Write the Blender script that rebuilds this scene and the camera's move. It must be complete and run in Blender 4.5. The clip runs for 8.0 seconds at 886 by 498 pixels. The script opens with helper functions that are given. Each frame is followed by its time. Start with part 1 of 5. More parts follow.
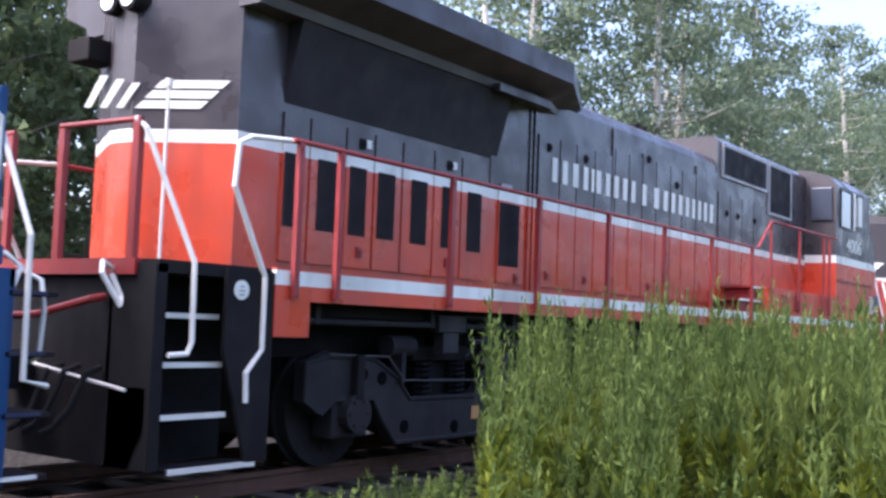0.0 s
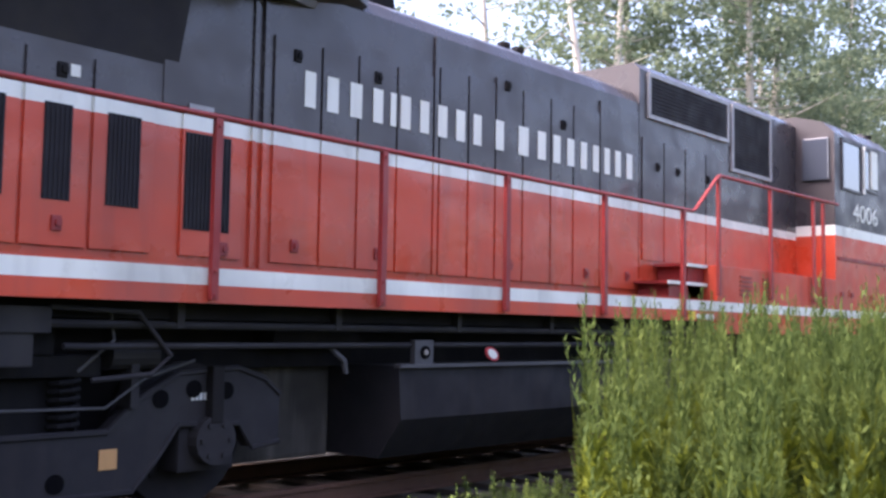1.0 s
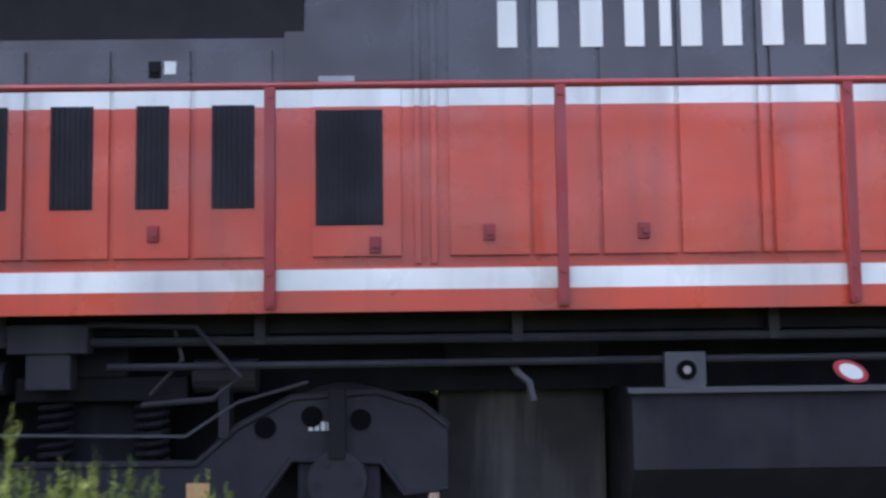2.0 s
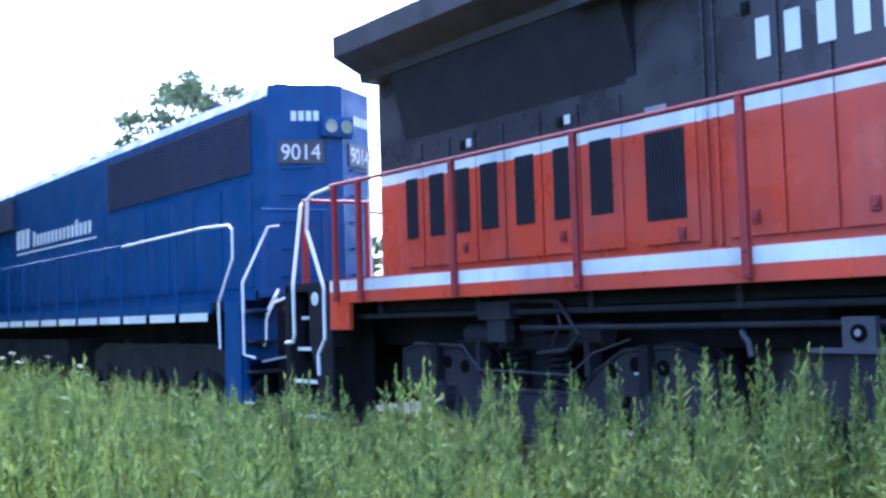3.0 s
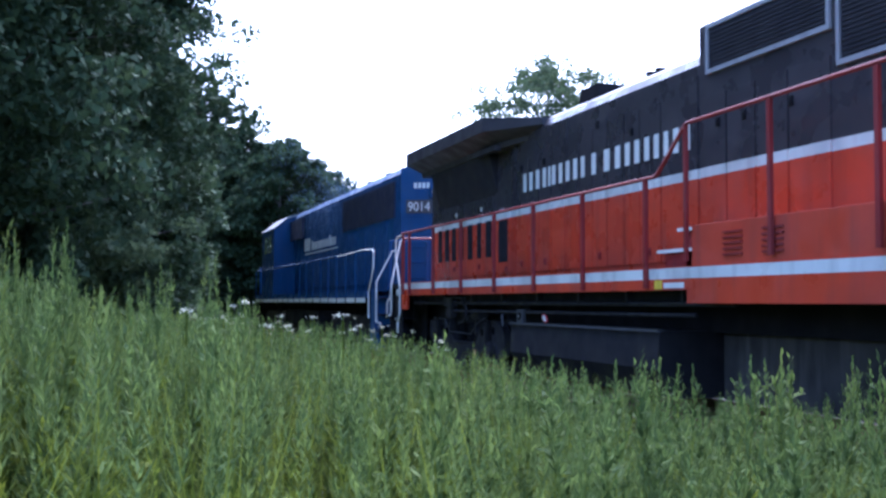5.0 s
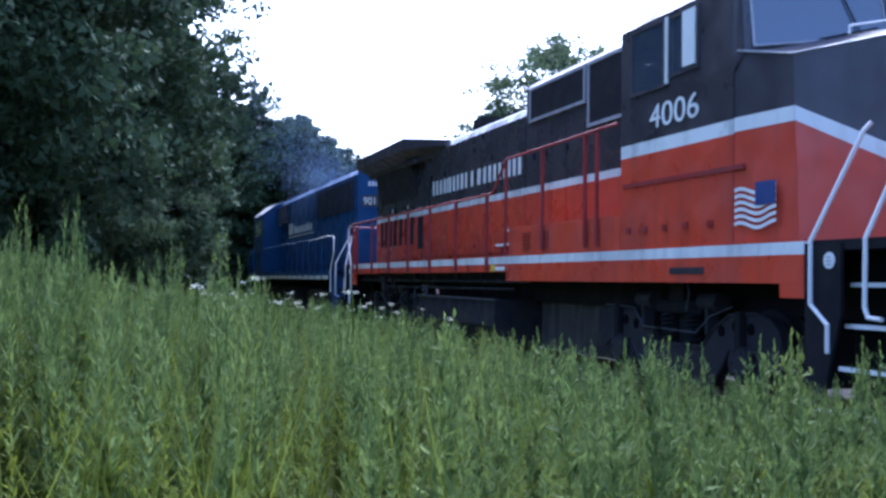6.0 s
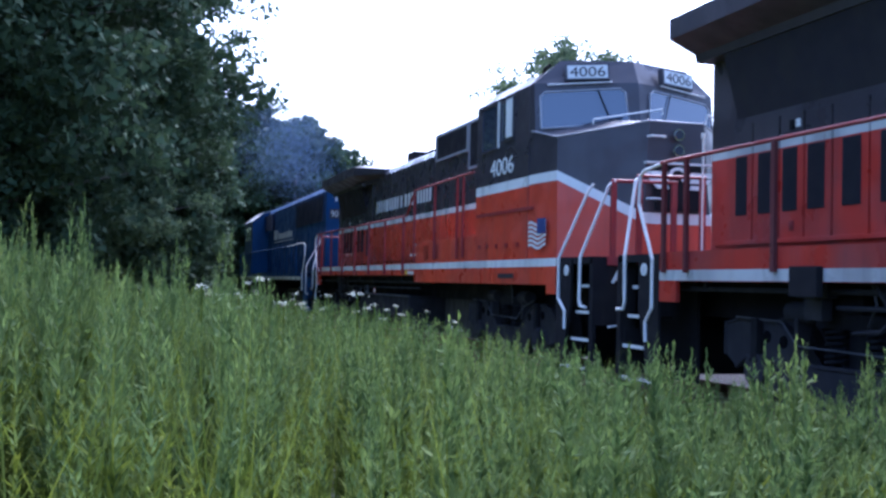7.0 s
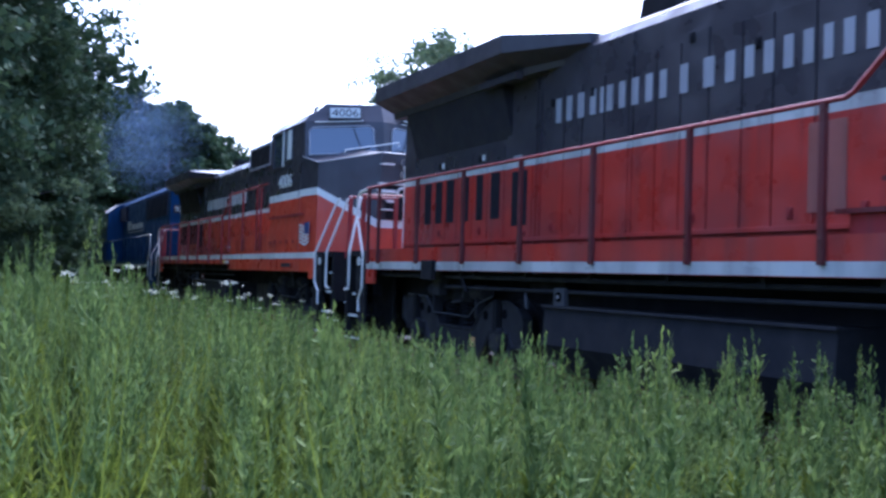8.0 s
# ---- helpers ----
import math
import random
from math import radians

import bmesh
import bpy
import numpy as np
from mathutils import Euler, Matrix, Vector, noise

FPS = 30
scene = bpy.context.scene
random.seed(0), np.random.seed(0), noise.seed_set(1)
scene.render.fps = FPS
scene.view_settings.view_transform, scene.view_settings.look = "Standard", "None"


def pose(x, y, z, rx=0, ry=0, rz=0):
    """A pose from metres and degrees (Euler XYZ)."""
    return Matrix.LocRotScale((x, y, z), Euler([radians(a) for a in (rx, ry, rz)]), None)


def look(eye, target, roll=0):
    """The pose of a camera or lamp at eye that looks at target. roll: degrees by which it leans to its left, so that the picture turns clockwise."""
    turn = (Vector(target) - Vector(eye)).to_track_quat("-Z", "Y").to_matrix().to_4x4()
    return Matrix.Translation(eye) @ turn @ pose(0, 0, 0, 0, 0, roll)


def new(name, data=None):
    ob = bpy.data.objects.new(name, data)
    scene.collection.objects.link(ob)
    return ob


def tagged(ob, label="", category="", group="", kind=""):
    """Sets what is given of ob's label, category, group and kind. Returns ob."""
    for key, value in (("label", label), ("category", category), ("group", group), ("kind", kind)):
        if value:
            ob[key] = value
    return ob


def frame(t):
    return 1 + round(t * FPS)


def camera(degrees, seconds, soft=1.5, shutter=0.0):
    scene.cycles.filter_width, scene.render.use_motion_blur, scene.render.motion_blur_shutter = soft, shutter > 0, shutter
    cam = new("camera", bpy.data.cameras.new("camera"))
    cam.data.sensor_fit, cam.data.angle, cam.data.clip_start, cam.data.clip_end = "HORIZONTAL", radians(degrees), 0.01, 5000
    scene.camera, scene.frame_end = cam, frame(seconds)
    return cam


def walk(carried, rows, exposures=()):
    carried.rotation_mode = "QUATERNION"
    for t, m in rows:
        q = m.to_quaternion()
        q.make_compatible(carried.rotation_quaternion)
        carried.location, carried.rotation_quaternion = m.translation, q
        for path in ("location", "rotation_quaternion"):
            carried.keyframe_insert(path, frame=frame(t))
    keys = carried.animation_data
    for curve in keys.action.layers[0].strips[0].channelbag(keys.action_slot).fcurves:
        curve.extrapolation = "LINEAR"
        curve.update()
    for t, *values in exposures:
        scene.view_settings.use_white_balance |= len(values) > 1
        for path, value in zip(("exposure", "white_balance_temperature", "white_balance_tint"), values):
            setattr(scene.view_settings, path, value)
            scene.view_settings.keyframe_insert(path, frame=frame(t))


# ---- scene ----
# ---------------------------------------------------------------- camera
EYE = (-10.919, -7.341, 1.300)
TURN = [(0.0, -54.16, 4.15, -2.10), (0.5, -54.33, 4.19, -1.74), (1.0, -49.11, 4.35, -0.94), (1.5, -30.65, 4.57, 0.06),
        (1.7, -19.72, 4.98, 0.16), (2.8, 47.42, 4.12, 2.23), (3.0, 53.50, 3.52, 1.72), (3.5, 62.97, 3.13, 0.84),
        (4.0, 69.12, 3.38, 0.26), (4.5, 71.51, 3.53, -0.28), (4.7, 71.86, 3.40, -0.20), (5.8, 72.92, 1.69, -0.67),
        (6.0, 72.78, 1.71, -0.66), (6.5, 72.79, 1.52, -1.23), (7.0, 73.04, 1.84, -1.29), (7.5, 73.05, 1.58, -1.77), (8.0, 66.35, 1.48, -1.77)]
cam = camera(45.33, 8.0, soft=2.7, shutter=0.1)
walk(cam, [(t, pose(*EYE, 90 + p, r, yaw)) for t, yaw, p, r in TURN],
     exposures=[(0.0, 2.1, 5750, 22), (1.0, 2.35, 6350, 27), (1.7, 2.55, 6600, 26), (2.8, 2.9, 4700, 20), (3.5, 2.75, 4550, 20), (4.5, 2.15, 4700, 21), (8.0, 1.95, 4650, 21)])

# how far the train has rolled towards -x
RUN = [(0.0, 0.0), (0.5, 2.634), (1.0, 5.337), (1.5, 7.981), (1.7, 9.021), (2.8, 14.622), (3.0, 15.673), (3.5, 18.345), (4.0, 21.101),
       (4.5, 23.883), (4.7, 25.002), (5.8, 31.250), (6.0, 32.349), (6.5, 35.183), (7.0, 38.007), (7.5, 40.805), (8.0, 43.705)]

# ---------------------------------------------------------------- light
world = bpy.data.worlds.new("sky")
scene.world = world
world.use_nodes = True
wn = world.node_tree.nodes
sky = wn.new("ShaderNodeTexSky")
sky.sky_type = "NISHITA"
sky.sun_disc = False
sky.sun_elevation, sky.sun_rotation = radians(55), radians(-60)
sky.air_density, sky.dust_density, sky.ozone_density = 1.0, 6.0, 1.0
world.node_tree.links.new(sky.outputs[0], wn["Background"].inputs[0])
wn["Background"].inputs[1].default_value = 0.15
sun = new("sun", bpy.data.lights.new("sun", "SUN"))
sun.data.energy, sun.data.angle, sun.data.color = 1.2, radians(20), (1.0, 0.95, 0.88)
sun.matrix_world = look((-30, 18, 50), (0, 0, 0))

# ---------------------------------------------------------------- materials
def shader(name, rough=0.6, metal=0.0):
    m = bpy.data.materials.new(name)
    m.use_nodes = True
    b = m.node_tree.nodes["Principled BSDF"]
    b.inputs["Roughness"].default_value, b.inputs["Metallic"].default_value = rough, metal
    return m, m.node_tree.nodes, m.node_tree.links, b


def mixed(n, l, fac, a, b, mode="MIX"):
    x = n.new("ShaderNodeMix")
    x.data_type, x.blend_type = "RGBA", mode
    for i, v in ((0, fac), (6, a), (7, b)):
        if isinstance(v, (int, float)):
            x.inputs[i].default_value = v
        elif isinstance(v, tuple):
            x.inputs[i].default_value = (*v, 1)
        else:
            l.new(v, x.inputs[i])
    return x.outputs[2]


def noised(n, l, scale, detail=4, lo=0.35, hi=0.65, stretch=(1, 1, 1), coords="Object"):
    t, mp = n.new("ShaderNodeTexCoord"), n.new("ShaderNodeMapping")
    mp.inputs["Scale"].default_value = stretch
    l.new(t.outputs[coords], mp.inputs[0])
    x, r = n.new("ShaderNodeTexNoise"), n.new("ShaderNodeMapRange")
    x.inputs["Scale"].default_value, x.inputs["Detail"].default_value = scale, detail
    r.inputs[1].default_value, r.inputs[2].default_value = lo, hi
    l.new(mp.outputs[0], x.inputs[0])
    l.new(x.outputs[0], r.inputs[0])
    return r.outputs[0]


def scaled(n, l, v, k):
    x = n.new("ShaderNodeMath")
    x.operation = "MULTIPLY"
    l.new(v, x.inputs[0])
    x.inputs[1].default_value = k
    return x.outputs[0]


def bumped(n, l, b, height, strength=0.2, dist=0.01):
    x = n.new("ShaderNodeBump")
    x.inputs["Strength"].default_value, x.inputs["Distance"].default_value = strength, dist
    l.new(height, x.inputs["Height"])
    l.new(x.outputs[0], b.inputs["Normal"])


def paint(name, colour, dirt=(0.05, 0.045, 0.04), amount=0.45, rough=0.45, streak=0.35, spec=0.5):
    """Weathered enamel: stains, rain streaks and fine ripple in the sheet."""
    m, n, l, b = shader(name, rough)
    b.inputs["Specular IOR Level"].default_value = spec
    c = mixed(n, l, scaled(n, l, noised(n, l, 1.3, 5), amount), colour, tuple(0.6 * x + 0.4 * y for x, y in zip(colour, dirt)))
    c = mixed(n, l, scaled(n, l, noised(n, l, 6, 4, 0.5, 0.8, (1, 1, 0.12)), streak), c, dirt)
    l.new(c, b.inputs["Base Color"])
    r = n.new("ShaderNodeMapRange")
    r.inputs[3].default_value, r.inputs[4].default_value = rough - 0.08, rough + 0.2
    l.new(noised(n, l, 3), r.inputs[0])
    l.new(r.outputs[0], b.inputs["Roughness"])
    bumped(n, l, b, noised(n, l, 2.2, 3), 0.12, 0.02)
    return m


def banded(name, bands, rough=0.32, amount=0.4, streak=0.35, gloss=0.0):
    """Paint in level bands: (from height, colour), lowest first, over stains and streaks."""
    m, n, l, b = shader(name, rough)
    t, s = n.new("ShaderNodeTexCoord"), n.new("ShaderNodeSeparateXYZ")
    l.new(t.outputs["Object"], s.inputs[0])
    c = None
    for z, colour in bands:
        if c is None:
            c = colour
            continue
        g = n.new("ShaderNodeMath")
        g.operation = "GREATER_THAN"
        l.new(s.outputs[2], g.inputs[0])
        g.inputs[1].default_value = z
        c = mixed(n, l, g.outputs[0], c, colour)
    c = mixed(n, l, scaled(n, l, noised(n, l, 1.1, 6, 0.4, 0.75), amount), c, (0.070, 0.062, 0.062))
    c = mixed(n, l, scaled(n, l, noised(n, l, 5, 4, 0.52, 0.8, (1, 1, 0.1)), streak), c, (0.05, 0.04, 0.04))
    l.new(c, b.inputs["Base Color"])
    r = n.new("ShaderNodeMapRange")
    r.inputs[3].default_value, r.inputs[4].default_value = rough - 0.08, rough + 0.22
    l.new(noised(n, l, 2.5), r.inputs[0])
    l.new(r.outputs[0], b.inputs["Roughness"])
    b.inputs["Coat Weight"].default_value, b.inputs["Coat Roughness"].default_value = gloss, 0.18
    bumped(n, l, b, noised(n, l, 1.6, 3), 0.15, 0.03)
    return m


ORANGE, WHITE, BLACK, BLUE = (0.54, 0.060, 0.023), (0.73, 0.74, 0.68), (0.040, 0.035, 0.039), (0.010, 0.056, 0.165)
RED = (0.26, 0.021, 0.020)
M_HOOD = banded("hood paint", [(0, ORANGE), (2.72, WHITE), (2.83, BLACK)], rough=0.26, gloss=0.08)
M_HOOD_B = banded("hood paint faded", [(0, (0.40, 0.036, 0.022)), (2.75, (0.52, 0.52, 0.47)), (2.87, BLACK)], amount=0.55, streak=0.5)
M_SILL = banded("sill paint", [(0, ORANGE), (1.57, WHITE), (1.685, ORANGE)])
M_SILL_B = banded("sill paint faded", [(0, (0.38, 0.036, 0.022)), (1.385, (0.50, 0.50, 0.46)), (1.5, (0.38, 0.036, 0.022))], amount=0.5, streak=0.5)
M_CAB = banded("cab paint", [(0, ORANGE), (2.78, WHITE), (2.93, BLACK)])
M_ORANGE = paint("orange paint", ORANGE)
M_RED = paint("red rail paint", RED, amount=0.5)
M_WHITE = paint("white paint", WHITE, (0.25, 0.22, 0.2), 0.35, 0.5, 0.25)
# rail red with shadow put into its colour, for the rear unit
M_REDB = paint("shade-dark red rail paint", (0.11, 0.016, 0.016), amount=0.6)
M_PATCH = paint("bare primer", (0.27, 0.085, 0.060), amount=0.7)
M_TANK = paint("tank steel", (0.013, 0.013, 0.016), (0.04, 0.035, 0.03), 0.6, 0.75, spec=0.25)
M_PIPE = paint("grimy pipe", (0.06, 0.06, 0.065), (0.03, 0.026, 0.022), 0.6, 0.6)
M_RAILW = paint("white rail paint", (0.75, 0.74, 0.68), (0.3, 0.26, 0.22), 0.3, 0.5, 0.2)
M_BLACK = paint("black paint", BLACK, (0.065, 0.062, 0.066), 0.6, 0.4)
M_SOOT = paint("sooty steel", (0.011, 0.011, 0.013), (0.03, 0.026, 0.022), 0.7, 0.85, spec=0.15)
M_TRUCK = paint("grimy truck steel", (0.019, 0.018, 0.021), (0.045, 0.040, 0.037), 0.7, 0.7, spec=0.3)
M_HOLE = paint("black hole shade and dial face", (0.004, 0.004, 0.005), (0.01, 0.009, 0.008), 0.5, 0.95, spec=0.05)
M_DUST = paint("dusty steel", (0.030, 0.028, 0.026), (0.16, 0.145, 0.125), 0.95, 0.9, 0.7, spec=0.15)
M_GRILLE = paint("radiator grille", (0.019, 0.018, 0.023), (0.03, 0.026, 0.022), 0.5, 0.7, spec=0.3)
M_BLUE = paint("blue paint", BLUE, (0.02, 0.03, 0.06), 0.5, 0.45, spec=0.3)
M_BLUED = paint("dark blue grille", (0.020, 0.024, 0.060), (0.04, 0.035, 0.03), 0.5, 0.7)
M_CHROME = shader("lamp reflector", 0.12, 1.0)[0]
M_STEEL = paint("worn steel", (0.30, 0.28, 0.26), (0.10, 0.06, 0.04), 0.6, 0.4)
M_TAG = paint("ochre tag", (0.55, 0.30, 0.12), amount=0.3)
M_YELLOW = paint("yellow paint", (0.75, 0.55, 0.04), amount=0.3)
M_GREY = paint("grey door paint", (0.33, 0.33, 0.34), amount=0.4)
M_FLAGB = paint("flag blue", (0.03, 0.05, 0.17), amount=0.2)
M_FLAGR = paint("flag red", (0.45, 0.03, 0.04), amount=0.2)
m, n, l, b = shader("cab glass", 0.05)
b.inputs["Base Color"].default_value = (0.05, 0.06, 0.08, 1)
b.inputs["Specular IOR Level"].default_value = 0.9
b.inputs["Coat Weight"].default_value = 1.0
M_GLASS = m


def leafy(name, dark, light, rough=0.75, trans=0.35):
    m, n, l, b = shader(name, rough)
    b.inputs["Specular IOR Level"].default_value = 0.1
    g = n.new("ShaderNodeNewGeometry")
    c = mixed(n, l, g.outputs["Random Per Island"], dark, light)
    c = mixed(n, l, scaled(n, l, noised(n, l, 0.35, 3), 0.6), c, tuple(0.75 * x for x in dark))
    c = mixed(n, l, scaled(n, l, noised(n, l, 2.6, 3, 0.48, 0.68), 0.35), c, (light[0] * 1.3, light[1] * 1.12, light[2] * 0.8))
    l.new(c, b.inputs["Base Color"])
    t, x = n.new("ShaderNodeBsdfTranslucent"), n.new("ShaderNodeMixShader")
    l.new(c, t.inputs[0])
    x.inputs[0].default_value = trans
    l.new(b.outputs[0], x.inputs[1])
    l.new(t.outputs[0], x.inputs[2])
    l.new(x.outputs[0], n["Material Output"].inputs[0])
    return m


M_WEED = leafy("weed leaves", (0.044, 0.072, 0.010), (0.180, 0.218, 0.026), trans=0.4)
M_PLUME = leafy("weed plumes", (0.050, 0.084, 0.023), (0.142, 0.195, 0.054), trans=0.4)
M_GRASS = leafy("grass blades", (0.050, 0.078, 0.010), (0.165, 0.205, 0.027))
M_OAK = leafy("dark tree leaves", (0.028, 0.050, 0.026), (0.072, 0.106, 0.050), trans=0.2)
M_ASPEN = leafy("pale tree leaves", (0.105, 0.150, 0.098), (0.235, 0.295, 0.190), trans=0.5)
M_SHRUB = leafy("shrub leaves", (0.060, 0.092, 0.045), (0.125, 0.165, 0.085))
M_BARK = paint("grey bark", (0.16, 0.14, 0.12), (0.05, 0.045, 0.04), 0.6, 0.9)
M_BIRCH = paint("pale bark", (0.45, 0.43, 0.38), (0.10, 0.09, 0.08), 0.5, 0.85)
M_FLOWER = leafy("white umbels", (0.40, 0.43, 0.34), (0.62, 0.63, 0.55))
m, n, l, b = shader("soil and litter", 0.95)
l.new(mixed(n, l, noised(n, l, 1.5, 6), mixed(n, l, noised(n, l, 9, 5), (0.045, 0.055, 0.02), (0.09, 0.10, 0.035)), (0.10, 0.12, 0.04)), b.inputs["Base Color"])
bumped(n, l, b, noised(n, l, 14, 6), 0.8, 0.05)
M_SOIL = m
m, n, l, b = shader("ballast stone", 0.9)
l.new(mixed(n, l, noised(n, l, 18, 6), (0.020, 0.018, 0.017), (0.065, 0.060, 0.055)), b.inputs["Base Color"])
b.inputs["Specular IOR Level"].default_value = 0.05
bumped(n, l, b, noised(n, l, 22, 5), 1.0, 0.04)
M_BALLAST = m
M_TIE = paint("creosoted timber", (0.06, 0.045, 0.035), (0.12, 0.10, 0.08), 0.6, 0.9)
M_RUST = paint("rusty rail", (0.14, 0.07, 0.045), (0.05, 0.035, 0.03), 0.5, 0.7)
m, n, l, b = shader("thin blue smoke", 1.0)
b.inputs["Base Color"].default_value = (0.30, 0.39, 0.54, 1)
M_SMOKE = m

# ---------------------------------------------------------------- mesh helpers
def part(name, bm, material, parent=None, label="", smooth=False):
    me = bpy.data.meshes.new(name)
    bmesh.ops.recalc_face_normals(bm, faces=bm.faces)
    bm.to_mesh(me)
    bm.free()
    if smooth:
        for p in me.polygons:
            p.use_smooth = True
    me.materials.append(material)
    ob = new(name, me)
    ob.parent = parent
    return tagged(ob, label)


def box(bm, x0, x1, y0, y1, z0, z1, bevel=0.0):
    vs = [bm.verts.new((x, y, z)) for x in (x0, x1) for y in (y0, y1) for z in (z0, z1)]
    fs = [bm.faces.new([vs[i] for i in q]) for q in ((0, 1, 3, 2), (4, 6, 7, 5), (0, 4, 5, 1), (2, 3, 7, 6), (0, 2, 6, 4), (1, 5, 7, 3))]
    if bevel:
        es = list({e for f in fs for e in f.edges})
        bmesh.ops.bevel(bm, geom=es, offset=bevel, segments=2, affect="EDGES", profile=0.7)
    return bm


def prism(bm, poly, axis, a, b, shift=None):
    """Extrude a polygon along axis from a to b. The polygon gives the two other coordinates in x, y, z order; shift(u, v) moves the far end."""
    def at(u, v, w):
        return {"x": (w, u, v), "y": (u, w, v), "z": (u, v, w)}[axis]
    lo = [bm.verts.new(at(u, v, a)) for u, v in poly]
    hi = [bm.verts.new(at(*(shift(u, v) if shift else (u, v)), b)) for u, v in poly]
    k = len(poly)
    bm.faces.new(lo)
    bm.faces.new(hi[::-1])
    for i in range(k):
        bm.faces.new((lo[i], hi[i], hi[(i + 1) % k], lo[(i + 1) % k]))
    return bm


def tube(bm, pts, r=0.02, sides=8, r1=None):
    """A bar bent along points."""
    pts = [Vector(p) for p in pts]
    rings, side = [], None
    for i, p in enumerate(pts):
        d = (pts[min(i + 1, len(pts) - 1)] - pts[max(i - 1, 0)]).normalized()
        ref = side if side else (Vector((0, 0, 1)) if abs(d.z) < 0.9 else Vector((1, 0, 0)))
        u = (ref - d * ref.dot(d)).normalized()
        side = u
        w = d.cross(u)
        q = r if r1 is None else r + (r1 - r) * i / (len(pts) - 1)
        rings.append([bm.verts.new(p + q * (math.cos(6.2832 * k / sides) * u + math.sin(6.2832 * k / sides) * w)) for k in range(sides)])
    for a, b in zip(rings, rings[1:]):
        for k in range(sides):
            bm.faces.new((a[k], a[(k + 1) % sides], b[(k + 1) % sides], b[k]))
    bm.faces.new(rings[0][::-1])
    bm.faces.new(rings[-1])
    return bm


def disc(bm, c, axis, r, depth, sides=20):
    """A cylinder about c along axis."""
    a = {"x": Vector((1, 0, 0)), "y": Vector((0, 1, 0)), "z": Vector((0, 0, 1))}[axis]
    return tube(bm, [Vector(c) - a * depth / 2, Vector(c) + a * depth / 2], r, sides)


def plate(bm, o, u, v, x0, x1, y0, y1, t=0.006):
    """A thin plate on the plane through o along u and v, from x0 to x1 and y0 to y1, t proud."""
    o, u, v = Vector(o), Vector(u).normalized(), Vector(v).normalized()
    w = u.cross(v)
    vs = [[bm.verts.new(o + u * x + v * y + w * h) for x, y in ((x0, y0), (x1, y0), (x1, y1), (x0, y1))] for h in (0, t)]
    bm.faces.new(vs[0][::-1])
    bm.faces.new(vs[1])
    for i in range(4):
        bm.faces.new((vs[0][i], vs[0][(i + 1) % 4], vs[1][(i + 1) % 4], vs[1][i]))
    return bm


def shape(bm, o, u, v, poly, t=0.006):
    """A flat shape of one outline on a plane, t proud."""
    o, u, v = Vector(o), Vector(u).normalized(), Vector(v).normalized()
    w = u.cross(v)
    lo = [bm.verts.new(o + u * x + v * y) for x, y in poly]
    hi = [bm.verts.new(o + u * x + v * y + w * t) for x, y in poly]
    bm.faces.new(lo[::-1])
    bm.faces.new(hi)
    for i in range(len(poly)):
        bm.faces.new((lo[i], lo[(i + 1) % len(poly)], hi[(i + 1) % len(poly)], hi[i]))
    return bm


def numerals(name, text, o, u, v, height, width, material, parent):
    """Digits in the built-in font, set on a plane from o, fitted to a height and width."""
    cu = bpy.data.curves.new(name, "FONT")
    cu.body, cu.extrude = text, 0.004
    tmp = bpy.data.objects.new(name, cu)
    me = bpy.data.meshes.new_from_object(tmp)
    bpy.data.objects.remove(tmp)
    co = np.array([vv.co for vv in me.vertices])
    lo, hi = co.min(0), co.max(0)
    u, v = Vector(u).normalized(), Vector(v).normalized()
    w = u.cross(v)
    for vv in me.vertices:
        a, b = (vv.co.x - lo[0]) / (hi[0] - lo[0]) * width, (vv.co.y - lo[1]) / (hi[1] - lo[1]) * height
        vv.co = Vector(o) + u * a + v * b + w * (vv.co.z + 0.006)
    me.name = name
    me.materials.clear()
    me.materials.append(material)
    ob = new(name, me)
    ob.parent = parent
    return ob


def ring(cx, cy, rx, ry, k, a0=0.0, a1=360.0):
    return [(cx + rx * math.cos(radians(a0 + (a1 - a0) * i / k)), cy + ry * math.sin(radians(a0 + (a1 - a0) * i / k))) for i in range(k + 1)]


def arc_shape(bm, o, u, v, cx, cy, rx, ry, s, a0=0, a1=360, k=14):
    out, inn = ring(cx, cy, rx, ry, k, a0, a1), ring(cx, cy, rx - s, ry - s, k, a0, a1)
    for i in range(k):
        shape(bm, o, u, v, [out[i], out[i + 1], inn[i + 1], inn[i]])


def marks(widths, o, u, v, length, h, material, parent):
    """A row of plain upright bars, one for each painted letter; a negative width is a gap."""
    k = length / sum(abs(w) for w in widths)
    x = 0.0
    for w in widths:
        if w > 0:
            a, b = (0.17, 0.66) if w > 0.4 else (0.15, 0.85)
            part("marking_bar", plate(bmesh.new(), o, u, v, x + a * w * k, x + b * w * k, 0, h), material, parent, "plain white painted bar")
        x += abs(w) * k


# ---------------------------------------------------------------- locomotives
WHEELS = []


